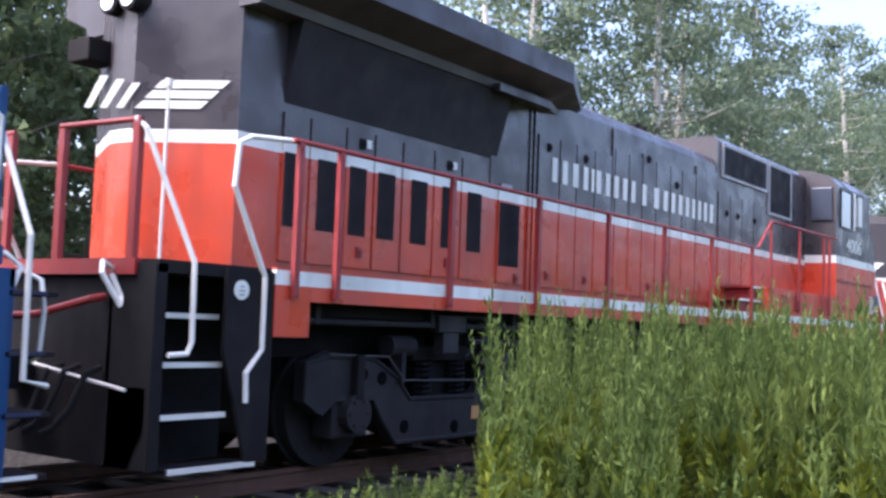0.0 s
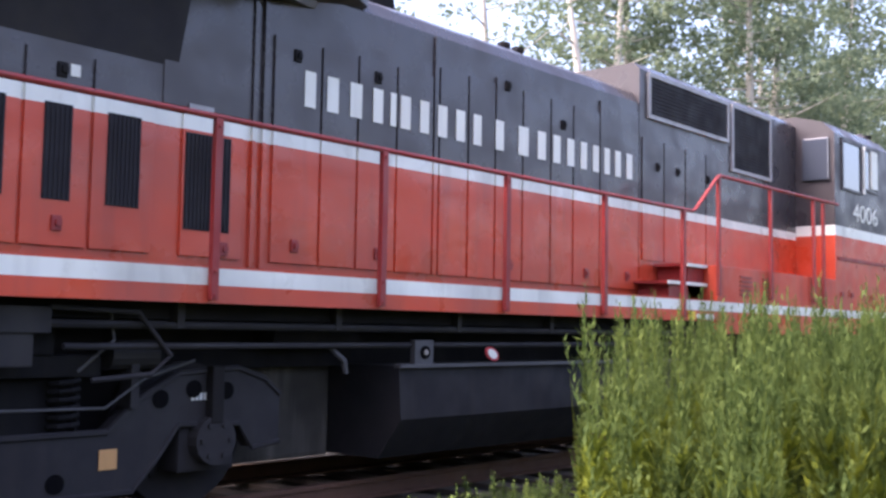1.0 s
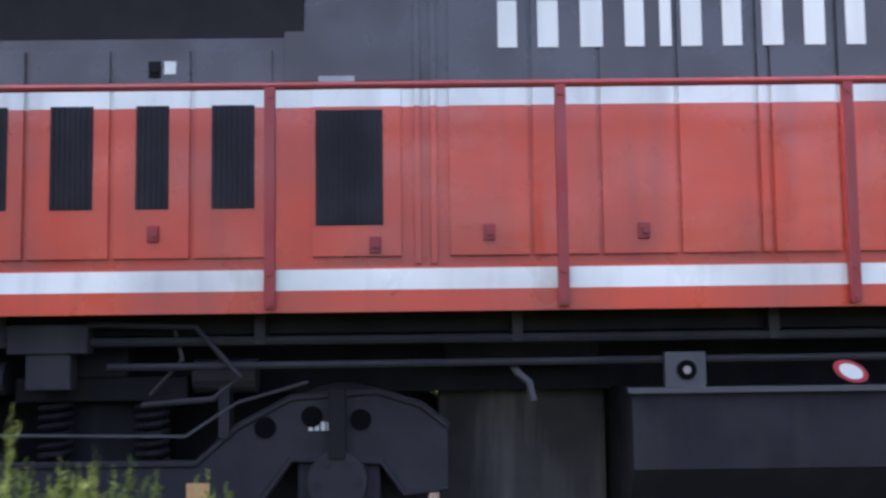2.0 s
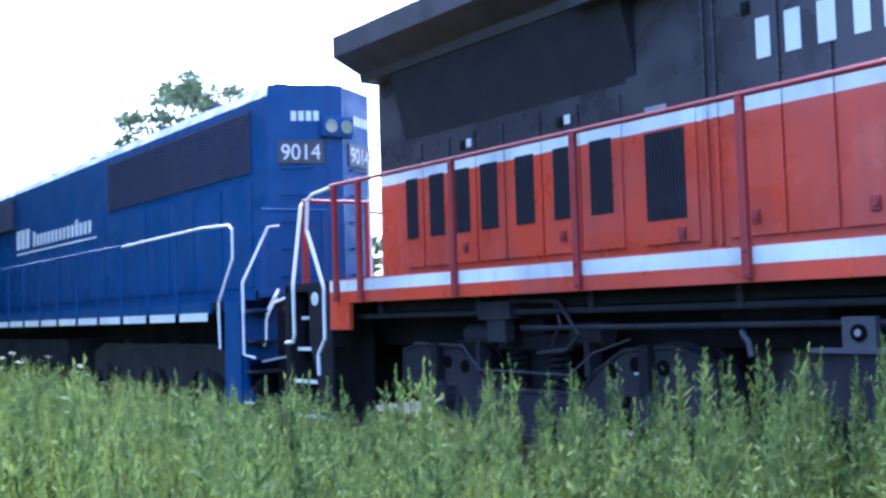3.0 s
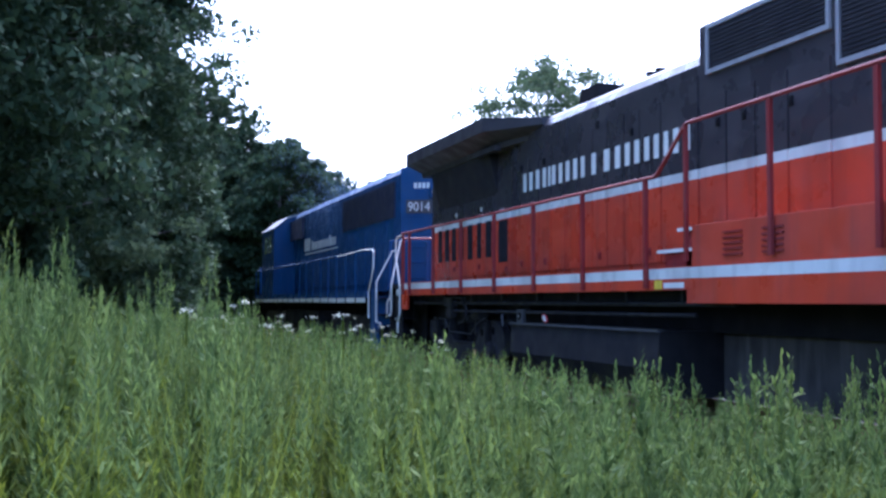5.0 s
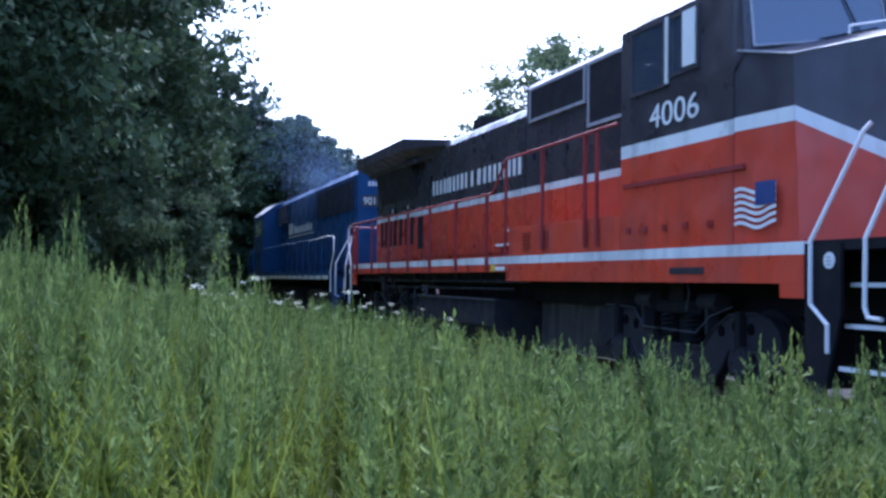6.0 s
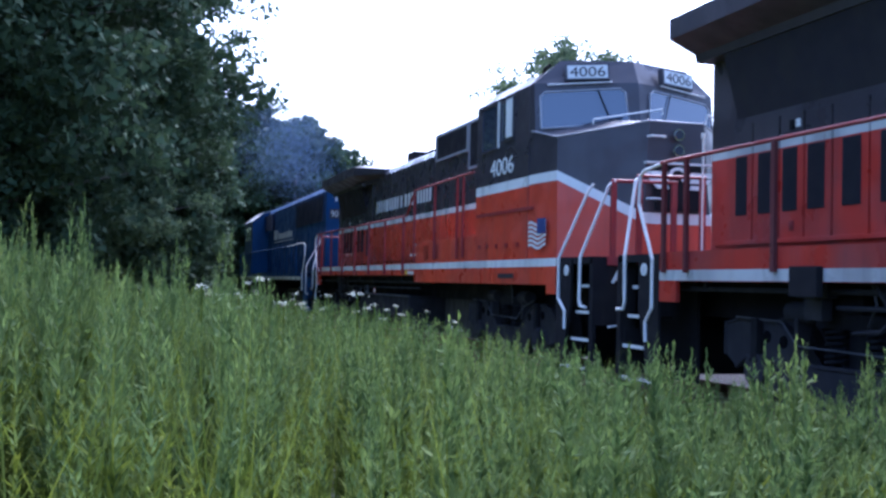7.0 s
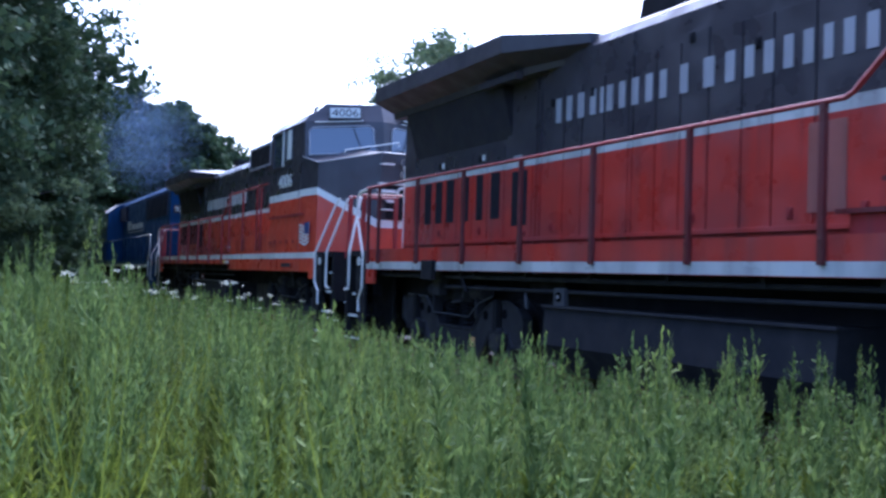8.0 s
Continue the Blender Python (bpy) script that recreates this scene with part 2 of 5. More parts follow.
def axle(parent, x, r=0.52):
    """One wheelset: two flanged wheels on an axle."""
    bm = bmesh.new()
    disc(bm, (0, 0, 0), "y", 0.09, 2.1, 12)
    for s in (-1, 1):
        disc(bm, (0, s * 0.76, 0), "y", r, 0.13, 28)
        disc(bm, (0, s * 0.69, 0), "y", r + 0.028, 0.03, 28)
        disc(bm, (0, s * 0.83, 0), "y", r * 0.42, 0.06, 16)
        for k in range(4):
            a = k * math.pi / 2
            disc(bm, (r * 0.66 * math.cos(a), s * 0.83, r * 0.66 * math.sin(a)), "y", 0.05, 0.02, 8)
    ob = part("wheelset", bm, M_TRUCK, parent)
    ob.location = (x, 0, r)
    WHEELS.append((ob, x, r))


def truck_b(parent, xc, tag=False):
    """A two-axle truck: cast side frame with a deep belly and raised ends."""
    h = 2.0
    bm = bmesh.new()
    out = [(-h, 0.62), (-h, 0.95), (-1.72, 1.0), (-1.1, 0.98), (-0.75, 0.80), (-0.55, 0.60), (0.55, 0.60), (0.78, 0.80), (1.1, 0.97), (1.6, 1.0), (1.85, 0.92),
           (h, 0.80), (h, 0.45), (1.75, 0.42), (1.62, 0.60), (1.1, 0.62), (0.95, 0.42), (0.75, 0.20), (-0.75, 0.20), (-0.95, 0.42), (-1.1, 0.62), (-1.62, 0.62), (-1.8, 0.5)]
    box(bm, xc - 1.75, xc + 1.75, -0.58, 0.58, 0.24, 1.0, 0.05)
    box(bm, xc - 0.3, xc + 0.3, -1.0, 1.0, 0.55, 0.95, 0.03)
    body = part("truck", bm, M_SOOT, parent, "two-axle truck with traction motors, black with grime")
    for s in (-1, 1):
        sf = part("side_frame", prism(bmesh.new(), [(xc + u, w) for u, w in out], "y", s * 1.02, s * 1.15), M_TRUCK, body, "cast steel side frame")
        # cast rims along the upper and lower edge
        for line in (out[:12], out[12:]):
            part("flange", tube(bmesh.new(), [(xc + u, s * 1.15, w) for u, w in line], 0.022, 6), M_TRUCK, sf)
        for ax in (-1.37, 1.37):
            bm = bmesh.new()
            box(bm, xc + ax - 0.24, xc + ax + 0.24, s * 1.0 - 0.12, s * 1.0 + 0.12, 0.28, 0.78, 0.03)
            disc(bm, (xc + ax, s * 1.17, 0.50), "y", 0.17, 0.12, 18)
            for k in range(6):
                disc(bm, (xc + ax + 0.12 * math.cos(k * 1.047), s * 1.235, 0.5 + 0.12 * math.sin(k * 1.047)), "y", 0.02, 0.02, 6)
            part("axle_box", bm, M_TRUCK, body)
            bm = bmesh.new()
            box(bm, xc + ax - 0.05, xc + ax + 0.05, s * 1.2 - 0.04, s * 1.2 + 0.04, 0.62, 1.02, 0.015)
            part("damper", bm, M_SOOT, body)
        # near-black discs on the frame, painted as the shade inside its holes
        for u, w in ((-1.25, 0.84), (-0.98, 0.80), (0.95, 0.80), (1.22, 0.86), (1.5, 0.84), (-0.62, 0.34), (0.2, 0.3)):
            part("hole_shade_disc", disc(bmesh.new(), (xc + u, s * 1.155, w), "y", 0.062, 0.012, 16), M_HOLE, body)
        for sx in (-0.28, 0.28):
            coil = [(xc + sx + 0.09 * math.cos(a * 0.7854), s * 1.08 + 0.09 * math.sin(a * 0.7854), 0.62 + a * 0.0068) for a in range(49)]
            part("spring", tube(bmesh.new(), coil, 0.018, 6), M_SOOT, body)
        bm = bmesh.new()
        box(bm, xc - 0.5, xc + 0.5, s * 0.95, s * 1.14, 0.96, 1.10, 0.02)
        box(bm, xc - 0.16, xc + 0.16, s * 1.0, s * 1.16, 1.10, 1.40, 0.02)
        part("bolster", bm, M_SOOT, body)
        bm = bmesh.new()
        tube(bm, [(xc - 1.75, s * 1.19, 1.02), (xc - 0.95, s * 1.2, 1.0), (xc - 0.7, s * 1.2, 0.78), (xc + 0.5, s * 1.2, 0.76), (xc + 0.8, s * 1.2, 0.95), (xc + 1.2, s * 1.18, 1.06)], 0.010, 6)
        tube(bm, [(xc + 0.3, s * 1.2, 1.0), (xc + 0.5, s * 1.28, 1.2), (xc + 0.45, s * 1.3, 1.4)], 0.012, 6)
        part("brake_pipe", bm, M_PIPE, body)
        for ax in (-1.0, 1.0):
            bm = bmesh.new()
            disc(bm, (xc + ax * 0.72, s * 1.12, 1.10), "x", 0.10, 0.36, 14)
            box(bm, xc + ax * 0.72 - 0.03, xc + ax * 0.72 + 0.03, s * 1.06, s * 1.2, 0.75, 1.1)
            part("brake_cylinder", bm, M_TRUCK, body)
    if tag:
        part("inspection_tag", plate(bmesh.new(), (xc + 0.5, -1.152, 0.36), (1, 0, 0), (0, 0, 1), 0, 0.13, 0, 0.13), M_TAG, body, "small ochre tag plate")
        bm = bmesh.new()
        for k in range(4):
            plate(bm, (xc + 1.2 + 0.035 * k, -1.152, 0.78), (1, 0, 0), (0, 0, 1), 0, 0.025, 0, 0.05, 0.003)
        part("stencil", bm, M_WHITE, body, "row of small white stencil bars")
    for ax in (-1.37, 1.37):
        axle(body, xc + ax)


def rails_and_steps(root, x_end, way, s, white=M_RAILW, panel=M_SOOT):
    """The corner steps at one end and side: treads, backing and bent grab rails. way: +1 when the end faces +x."""
    def X(d):
        return x_end - way * d
    y = s * 1.55
    bm = bmesh.new()
    prism(bm, [(X(0.02), 0.22), (X(1.08), 0.22), (X(1.08), 1.66), (X(0.02), 1.66)], "y", s * 0.98, s * 1.02)
    prism(bm, [(X(0.88), 0.24), (X(1.10), 0.24), (X(1.10), 1.66), (X(0.62), 1.66), (X(0.62), 1.05), (X(0.74), 0.7)], "y", s * 1.50, s * 1.535)
    prism(bm, [(X(0.0), 0.24), (X(0.10), 0.24), (X(0.10), 1.66), (X(0.0), 1.66)], "y", s * 1.05, s * 1.5)
    well = part("step_well", bm, panel, root, "step well in dark grimy steel")
    for k, z in enumerate((0.24, 0.61, 0.97, 1.32, 1.645)):
        d0, d1 = (0.16, 0.98) if k == 0 else (0.12, 0.72) if k < 4 else (0.1, 0.6)
        yy = s * (1.53 - 0.06 * k)
        bm = bmesh.new()
        box(bm, min(X(d0), X(d1)), max(X(d0), X(d1)), min(yy, yy - s * 0.28), max(yy, yy - s * 0.28), z - 0.03, z)
        part("step", bm, M_SOOT, well)
        bm = bmesh.new()
        ye = yy + s * 0.004
        box(bm, min(X(d0), X(d1)), max(X(d0), X(d1)), min(ye, ye - s * 0.02), max(ye, ye - s * 0.02), z - 0.034, z + 0.004)
        part("step_edge", bm, white, well, "white painted step edge")
    bm = bmesh.new()
    tube(bm, [(X(-0.01), s * 1.20, 2.69), (X(0.02), s * 1.28, 2.62), (X(0.29), y, 1.68), (X(0.30), y, 1.12), (X(0.26), y, 1.04), (X(0.10), y, 1.03)], 0.021)
    part("grab_rail", bm, white, root, "bent white grab rail")
    bm = bmesh.new()
    if way > 0:
        tube(bm, [(X(0.62), s * 1.22, 2.69), (X(0.66), s * 1.27, 2.62), (X(1.0), y, 1.68), (X(1.0), y, 1.13), (X(0.77), y, 0.96), (X(0.77), y, 0.72)], 0.021)
    else:
        tube(bm, [(X(1.25), y, 2.70), (X(0.78), y, 2.66), (X(0.66), y, 2.60), (X(0.63), y, 2.27), (X(0.98), y, 1.62), (X(0.98), y, 1.07), (X(0.83), y, 0.90), (X(0.84), y, 0.68)], 0.021)
    part("grab_rail", bm, white, root, "bent white grab rail")
    bm = bmesh.new()
    disc(bm, (X(0.76), s * 1.539, 1.51), "y", 0.072, 0.01, 20)
    plate_disc = part("end_disc", bm, M_WHITE, root, "round white plate with worn lettering")
    bm = bmesh.new()
    for a, z in ((0.018, 1.535), (0.03, 1.505), (0.022, 1.475)):
        box(bm, X(0.76) - a, X(0.76) + a, s * 1.546 - 0.002, s * 1.546 + 0.002, z - 0.006, z + 0.006)
    part("stencil", bm, M_GREY, plate_disc)


def end_gear(root, x_end, way, rail):
    """Coupler, plow, hoses and end railing."""
    def X(d):
        return x_end + way * d
    bm = bmesh.new()
    prism(bm, [(-1.3, 0.24), (1.3, 0.24), (1.45, 0.5), (1.45, 0.8), (-1.45, 0.8), (-1.45, 0.5)], "x", X(-0.12), X(0.0))
    prism(bm, [(-1.3, 0.8), (1.3, 0.8), (1.3, 1.66), (-1.3, 1.66)], "x", X(-0.1), X(-0.02))
    part("pilot", bm, M_SOOT, root, "dark steel pilot plate")
    bm = bmesh.new()
    box(bm, min(X(-0.1), X(0.03)), max(X(-0.1), X(0.03)), -1.3, 1.3, 1.58, 1.695)
    part("end_sill", bm, rail, root, "painted end sill lip")
    bm = bmesh.new()
    box(bm, min(X(-0.5), X(0.22)), max(X(-0.5), X(0.22)), -0.11, 0.11, 0.76, 0.98, 0.02)
    box(bm, min(X(0.12), X(0.36)), max(X(0.12), X(0.36)), -0.2, 0.14, 0.72, 1.02, 0.04)
    part("coupler", bm, M_SOOT, root, "cast knuckle coupler")
    for k, yy in enumerate((-0.95, -0.7, -0.5, 0.5, 0.7)):
        bm = bmesh.new()
        tube(bm, [(X(0.0), yy, 0.92), (X(0.12), yy, 0.88), (X(0.22), yy * 0.97, 0.62), (X(0.3), yy * 0.9, 0.5), (X(0.36), yy * 0.85, 0.46)], 0.024, 8)
        part("brake_hose", bm, M_SOOT, root)
    bm = bmesh.new()
    tube(bm, [(X(0.0), -0.95, 1.42), (X(0.12), -0.96, 1.40), (X(0.3), -0.6, 1.28), (X(0.4), -0.2, 1.25)], 0.028, 8)
    part("jumper_cable", bm, M_RED, root, "red jumper cable")
    bm = bmesh.new()
    tube(bm, [(X(0.02), -1.06, 1.62), (X(0.16), -1.12, 1.66), (X(0.22), -1.2, 1.58), (X(0.10), -1.26, 1.36), (X(0.02), -1.16, 1.42), (X(0.05), -1.08, 1.58)], 0.02)
    part("uncoupling_lever", bm, M_RAILW, root, "white bent uncoupling lever")
    bm = bmesh.new()
    tube(bm, [(X(0.05), -1.3, 0.78), (X(0.10), -0.9, 0.84), (X(0.12), -0.3, 0.92)], 0.014, 6)
    part("uncoupling_lever", bm, M_RAILW, root, "white bent uncoupling lever")
    for s in (-1, 1):
        bm = bmesh.new()
        xa, xb = X(0.02), X(-0.03)
        for yy in (1.22, 0.34):
            box(bm, min(xa, xb), max(xa, xb), s * yy - 0.035, s * yy + 0.035, 1.62, 2.68)
        tube(bm, [(X(0), s * 0.30, 2.70), (X(0), s * 1.25, 2.68)], 0.022, 8)
        part("end_railing", bm, rail, root, "painted end railing")


def pw_locomotive(name, label, group, variant):
    """Four-axle road switcher, wide nose at +x. Its zero lies a third along the hood; wheel treads at z = 0."""
    worn = variant == "worn"
    hood, sill = (M_HOOD_B, M_SILL_B) if worn else (M_HOOD, M_SILL)
    root = tagged(new(name), label, "locomotive", group)
    HW = 0.93
    # hood
    bm = bmesh.new()
    prof = [(-HW, 1.66), (-HW, 4.02), (-0.86, 4.14), (-0.70, 4.23), (0.70, 4.23), (0.86, 4.14), (HW, 4.02), (HW, 1.66)]
    prism(bm, prof, "x", -5.0, 5.30)
    plan = [(-5.0, -HW + 0.004), (-5.44, -0.14), (-5.46, 0.0), (-5.44, 0.14), (-5.0, HW - 0.004)]
    prism(bm, plan, "z", 1.66, 4.20)
    body = part("hood", bm, hood, root, "long engine hood, soot black above, orange red below a white stripe")
    bm = bmesh.new()
    tall = [(-0.94, 1.66), (-0.94, 4.44), (-0.86, 4.52), (0.86, 4.52), (0.94, 4.44), (0.94, 1.66)]
    prism(bm, tall, "x", 5.302, 9.87)
    part("equipment_hood", bm, hood, root, "taller hood section behind the cab")
    # hood doors, each its own leaf
    edges = [-4.50, -4.16, -3.68, -3.27, -2.84, -2.32, -1.83, -1.33]
    for a, b in zip(edges, edges[1:]):
        bm = bmesh.new()
        box(bm, a + 0.015, b - 0.015, -HW - 0.022, -HW + 0.01, 1.80, 3.08, 0.004)
        part("hood_door", bm, hood, body)
    bm = bmesh.new()
    box(bm, -1.10, -0.56, -HW - 0.022, -HW + 0.01, 1.80, 2.86, 0.004)
    part("hood_door", bm, hood, body)
    bm = bmesh.new()
    box(bm, -1.27, -0.47, -HW - 0.01, -HW + 0.01, 2.88, 4.0, 0.004)
    part("hood_door", bm, hood, body)
    edges = [-0.28, 0.23, 0.65, 1.13, 1.62, 1.70, 2.12, 2.54, 2.99, 3.48, 3.90, 4.43, 5.28]
    tops = [3.60, 3.60, 3.62, 3.62, 4.0, 3.73, 3.73, 3.80, 3.75, 3.75, 3.75, 3.9]
    for (a, b), z in zip(zip(edges, edges[1:]), tops):
        bm = bmesh.new()
        box(bm, a + 0.014, b - 0.014, -HW - 0.022, -HW + 0.01, 1.80, z, 0.004)
        part("hood_door", bm, hood, body)
    edges = [5.34, 5.86, 6.4, 6.95, 7.6]
    for a, b in zip(edges, edges[1:]):
        bm = bmesh.new()
        box(bm, a + 0.015, b - 0.015, -0.956, -0.93, 2.16, 3.62, 0.004)
        part("hood_door", bm, hood, body)
    for x in (-0.46, -0.36):
        bm = bmesh.new()
        box(bm, x - 0.018, x + 0.018, -HW - 0.03, -HW, 1.75, 3.95, 0.004)
        part("pipe_cover", bm, hood, body)
    for x, z in ((-0.04, 3.47), (0.88, 3.47), (2.72, 3.74), (-0.03, 1.94), (0.91, 1.94), (2.78, 1.95), (4.15, 1.94), (-0.72, 1.87), (-2.06, 2.96), (-2.06, 1.95), (-3.46, 1.95), (-3.46, 2.96),
                 (5.7, 3.3), (6.2, 3.3), (7.0, 3.3), (3.7, 3.5), (5.0, 1.95)):
        bm = bmesh.new()
        box(bm, x - 0.035, x + 0.035, -HW - 0.040, -HW - 0.01, z - 0.05, z + 0.05, 0.006)
        box(bm, x - 0.012, x + 0.03, -HW - 0.055, -HW - 0.035, z - 0.02, z + 0.02)
        part("door_latch", bm, M_SOOT if z > 2.9 else M_RED, body)
    for x in ((-2.0, -1.97), (-3.4, -3.37)):
        part("data_plate", plate(bmesh.new(), (x[0], -HW - 0.023, 2.93), (1, 0, 0), (0, 0, 1), 0, 0.07, 0, 0.08), M_WHITE, body)
    part("data_plate", plate(bmesh.new(), (-1.06, -HW - 0.015, 2.86), (1, 0, 0), (0, 0, 1), 0, 0.22, 0, 0.05, 0.012), M_GREY, body)
    # louvred grilles in the lower doors
    small = [(-4.47, -4.26), (-4.05, -3.80), (-3.62, -3.38), (-3.21, -2.95), (-2.69, -2.43), (-2.17, -1.97), (-1.71, -1.45)]
    for a, b in small + [(-1.08, -0.67)]:
        z0, z1 = (1.99, 2.70) if a > -1.2 else (2.10, 2.735)
        bm = bmesh.new()
        box(bm, a, b, -HW - 0.026, -HW + 0.005, z0, z1)
        k = int((b - a) / 0.032)
        for i in range(k):
            x = a + (i + 0.5) * (b - a) / k
            box(bm, x - 0.006, x + 0.006, -HW - 0.036, -HW - 0.022, z0 + 0.01, z1 - 0.01)
        part("louvre", bm, M_GRILLE, body, "black louvred intake")
    # radiator wings
    bm = bmesh.new()
    wing = [(-0.95, 3.86), (-1.14, 3.86), (-1.16, 3.95), (-1.49, 4.10), (-1.49, 4.33), (-0.6, 4.40), (0.6, 4.40), (1.49, 4.33), (1.49, 4.10), (1.16, 3.95), (1.14, 3.86), (0.95, 3.86)]
    prism(bm, wing, "x", -5.02, -0.45)
    prism(bm, wing, "x", -0.449, 0.75, lambda u, w: (u * 0.63, 3.95 + (w - 3.86) * 0.5))
    part("radiator_wing", bm, M_BLACK, root, "overhanging black radiator wing")
    for s in (-1, 1):
        bm = bmesh.new()
        prism(bm, [(s * 0.92, 3.12), (s * 1.12, 3.862), (s * 0.92, 3.862)], "x", -4.48, -1.15)
        g = part("radiator_screen", bm, M_GRILLE, root, "slanted black radiator screen")
        bm = bmesh.new()
        box(bm, -1.6, -0.5, s * 1.2 - 0.05, s * 1.2 + 0.05, 3.82, 3.90)
        part("wing_bracket", bm, M_BLACK, root)
    # roof gear
    bm = bmesh.new()
    prism(bm, [(0.9, 4.2), (1.7, 4.2), (1.6, 4.58), (1.0, 4.58)], "y", -0.4, 0.4)
    part("exhaust_stack", bm, M_SOOT, root, "sooty exhaust stack")
    for x in (3.3, 3.55):
        bm = bmesh.new()
        disc(bm, (x, -0.45, 4.27), "z", 0.05, 0.14, 10)
        disc(bm, (x, -0.45, 4.36), "z", 0.075, 0.05, 10)
        part("lifting_eye", bm, M_SOOT, root)
    # dynamic brake grilles
    for s in (-1, 1):
        for a, b, z0 in ((5.53, 7.55, 3.92), (7.75, 8.9, 3.55)):
            bm = bmesh.new()
            box(bm, a, b, s * 0.945 - 0.012, s * 0.945 + 0.012, z0, 4.38)
            for k in range(int((4.36 - z0) / 0.045)):
                z = z0 + 0.03 + k * 0.045
                box(bm, a + 0.02, b - 0.02, s * 0.952 - 0.014, s * 0.952 + 0.014, z - 0.008, z + 0.008)
            g = part("brake_grille", bm, M_GRILLE, root, "dark slatted brake grille")
            bm = bmesh.new()
            for z in (z0 - 0.03, 4.40):
                box(bm, a - 0.05, b + 0.05, s * 0.955 - 0.02, s * 0.955 + 0.02, z - 0.025, z + 0.025)
            for x in (a - 0.03, b + 0.03):
                box(bm, x - 0.025, x + 0.025, s * 0.955 - 0.018, s * 0.955 + 0.018, z0 - 0.05, 4.42)
            part("grille_frame", bm, M_GREY if not worn else M_BLACK, g)
    # deck, side sills
    bm = bmesh.new()
    box(bm, -6.18, 14.53, -1.50, 1.50, 1.60, 1.69)
    part("deck", bm, M_SOOT, root, "steel walkway deck")
    part("centre_sill", box(bmesh.new(), -6.1, 14.4, -0.75, 0.75, 0.98, 1.598), M_SOOT, root)
    for s in (-1, 1):
        part("cable_tray", box(bmesh.new(), -4.6, 13.0, min(s * 0.76, s * 1.28), max(s * 0.76, s * 1.28), 1.34, 1.598), M_SOOT, root)
    for s in (-1, 1):
        ya, yb = sorted((s * 1.50, s * 1.548))
        bm = bmesh.new()
        if worn:
            box(bm, -5.05, 13.3, ya, yb, 1.38, 1.70)
            box(bm, -5.05, -4.68, ya, yb, 1.15, 1.379)
        else:
            box(bm, -5.10, 6.02, ya, yb, 1.45, 1.70)
            box(bm, -5.10, -4.71, ya, yb, 1.17, 1.449)
            box(bm, 6.021, 13.45, ya, yb, 1.31, 1.70)
            box(bm, 13.10, 13.45, ya, yb, 1.18, 1.309)
        part("side_sill", bm, sill, root, "orange side sill with a white stripe" if not worn else "dull red side sill with a dirty white lower stripe")
        for x in (-4.4, -2.8, -1.35, 0.1, 1.55, 2.95, 4.3, 5.6):
            bm = bmesh.new()
            box(bm, x - 0.03, x + 0.03, s * 1.30 - 0.06, s * 1.30 + 0.06, 1.28, 1.60)
            part("bracket", bm, M_TRUCK, root)
        bm = bmesh.new()
        tube(bm, [(-4.9, s * 1.33, 1.30), (6.6, s * 1.33, 1.30)], 0.028, 8)
        tube(bm, [(-2.2, s * 1.36, 1.16), (5.9, s * 1.36, 1.18)], 0.022, 8)
        tube(bm, [(-2.3, s * 1.38, 1.40), (-1.7, s * 1.39, 1.38), (-1.45, s * 1.40, 1.1), (-1.6, s * 1.4, 0.98), (-2.0, s * 1.36, 0.95)], 0.018, 8)
        part("air_pipe", bm, M_TRUCK, root)
        # walkway handrail with stanchions
        posts = [-4.92, -4.44, -2.85, -1.26, 0.34, 1.93, 3.55, 5.19]
        for x in posts:
            bm = bmesh.new()
            box(bm, x - 0.03, x + 0.03, s * 1.575 - 0.022, s * 1.575 + 0.022, 1.47, 2.69, 0.006)
            for z in (1.5, 1.66, 2.64):
                disc(bm, (x, s * 1.60, z), "y", 0.014, 0.014, 6)
            part("stanchion", bm, M_RED if not worn else M_REDB, root)
        bm = bmesh.new()
        tube(bm, [(-5.0, s * 1.575, 2.70), (5.40, s * 1.575, 2.70), (5.48, s * 1.575, 2.73), (6.0, s * 1.575, 3.14), (6.1, s * 1.575, 3.19), (9.86, s * 1.575, 3.22)], 0.022, 8)
        part("handrail", bm, M_RED, root, "red painted walkway handrail")
        for x in (6.06, 7.53, 8.95, 9.3):
            bm = bmesh.new()
            box(bm, x - 0.026, x + 0.026, s * 1.575 - 0.02, s * 1.575 + 0.02, 1.75, 3.19, 0.006)
            part("stanchion", bm, M_RED, root)
        # battery boxes and steps up to the cab walkway
        ya, yb = sorted((s * 0.95, s * 1.535))
        bm = bmesh.new()
        box(bm, 6.10, 9.868, ya, yb, 1.69, 2.12, 0.01)
        bx = part("battery_box", bm, M_ORANGE, root, "orange locker under the cab walkway")
        for x in (6.7, 7.35):
            bm = bmesh.new()
            for k in range(5):
                box(bm, x, x + 0.32, s * 1.54 - 0.012, s * 1.54 + 0.012, 1.78 + k * 0.055, 1.80 + k * 0.055)
            part("louvre", bm, M_RED, bx)
        for z, x0, x1 in ((1.90, 5.15, 6.09), (2.12, 5.6, 6.09)):
            bm = bmesh.new()
            box(bm, x0, x1, min(s * 0.96, s * 1.40), max(s * 0.96, s * 1.40), z - 0.03, z)
            box(bm, x0 + 0.1, x1, min(s * 0.96, s * 1.36), max(s * 0.96, s * 1.36), 1.69, z - 0.03)
            st = part("walkway_step", bm, M_RED, root)
            bm = bmesh.new()
            box(bm, x0, x1, s * 1.405 - 0.006, s * 1.405 + 0.006, z - 0.035, z + 0.003)
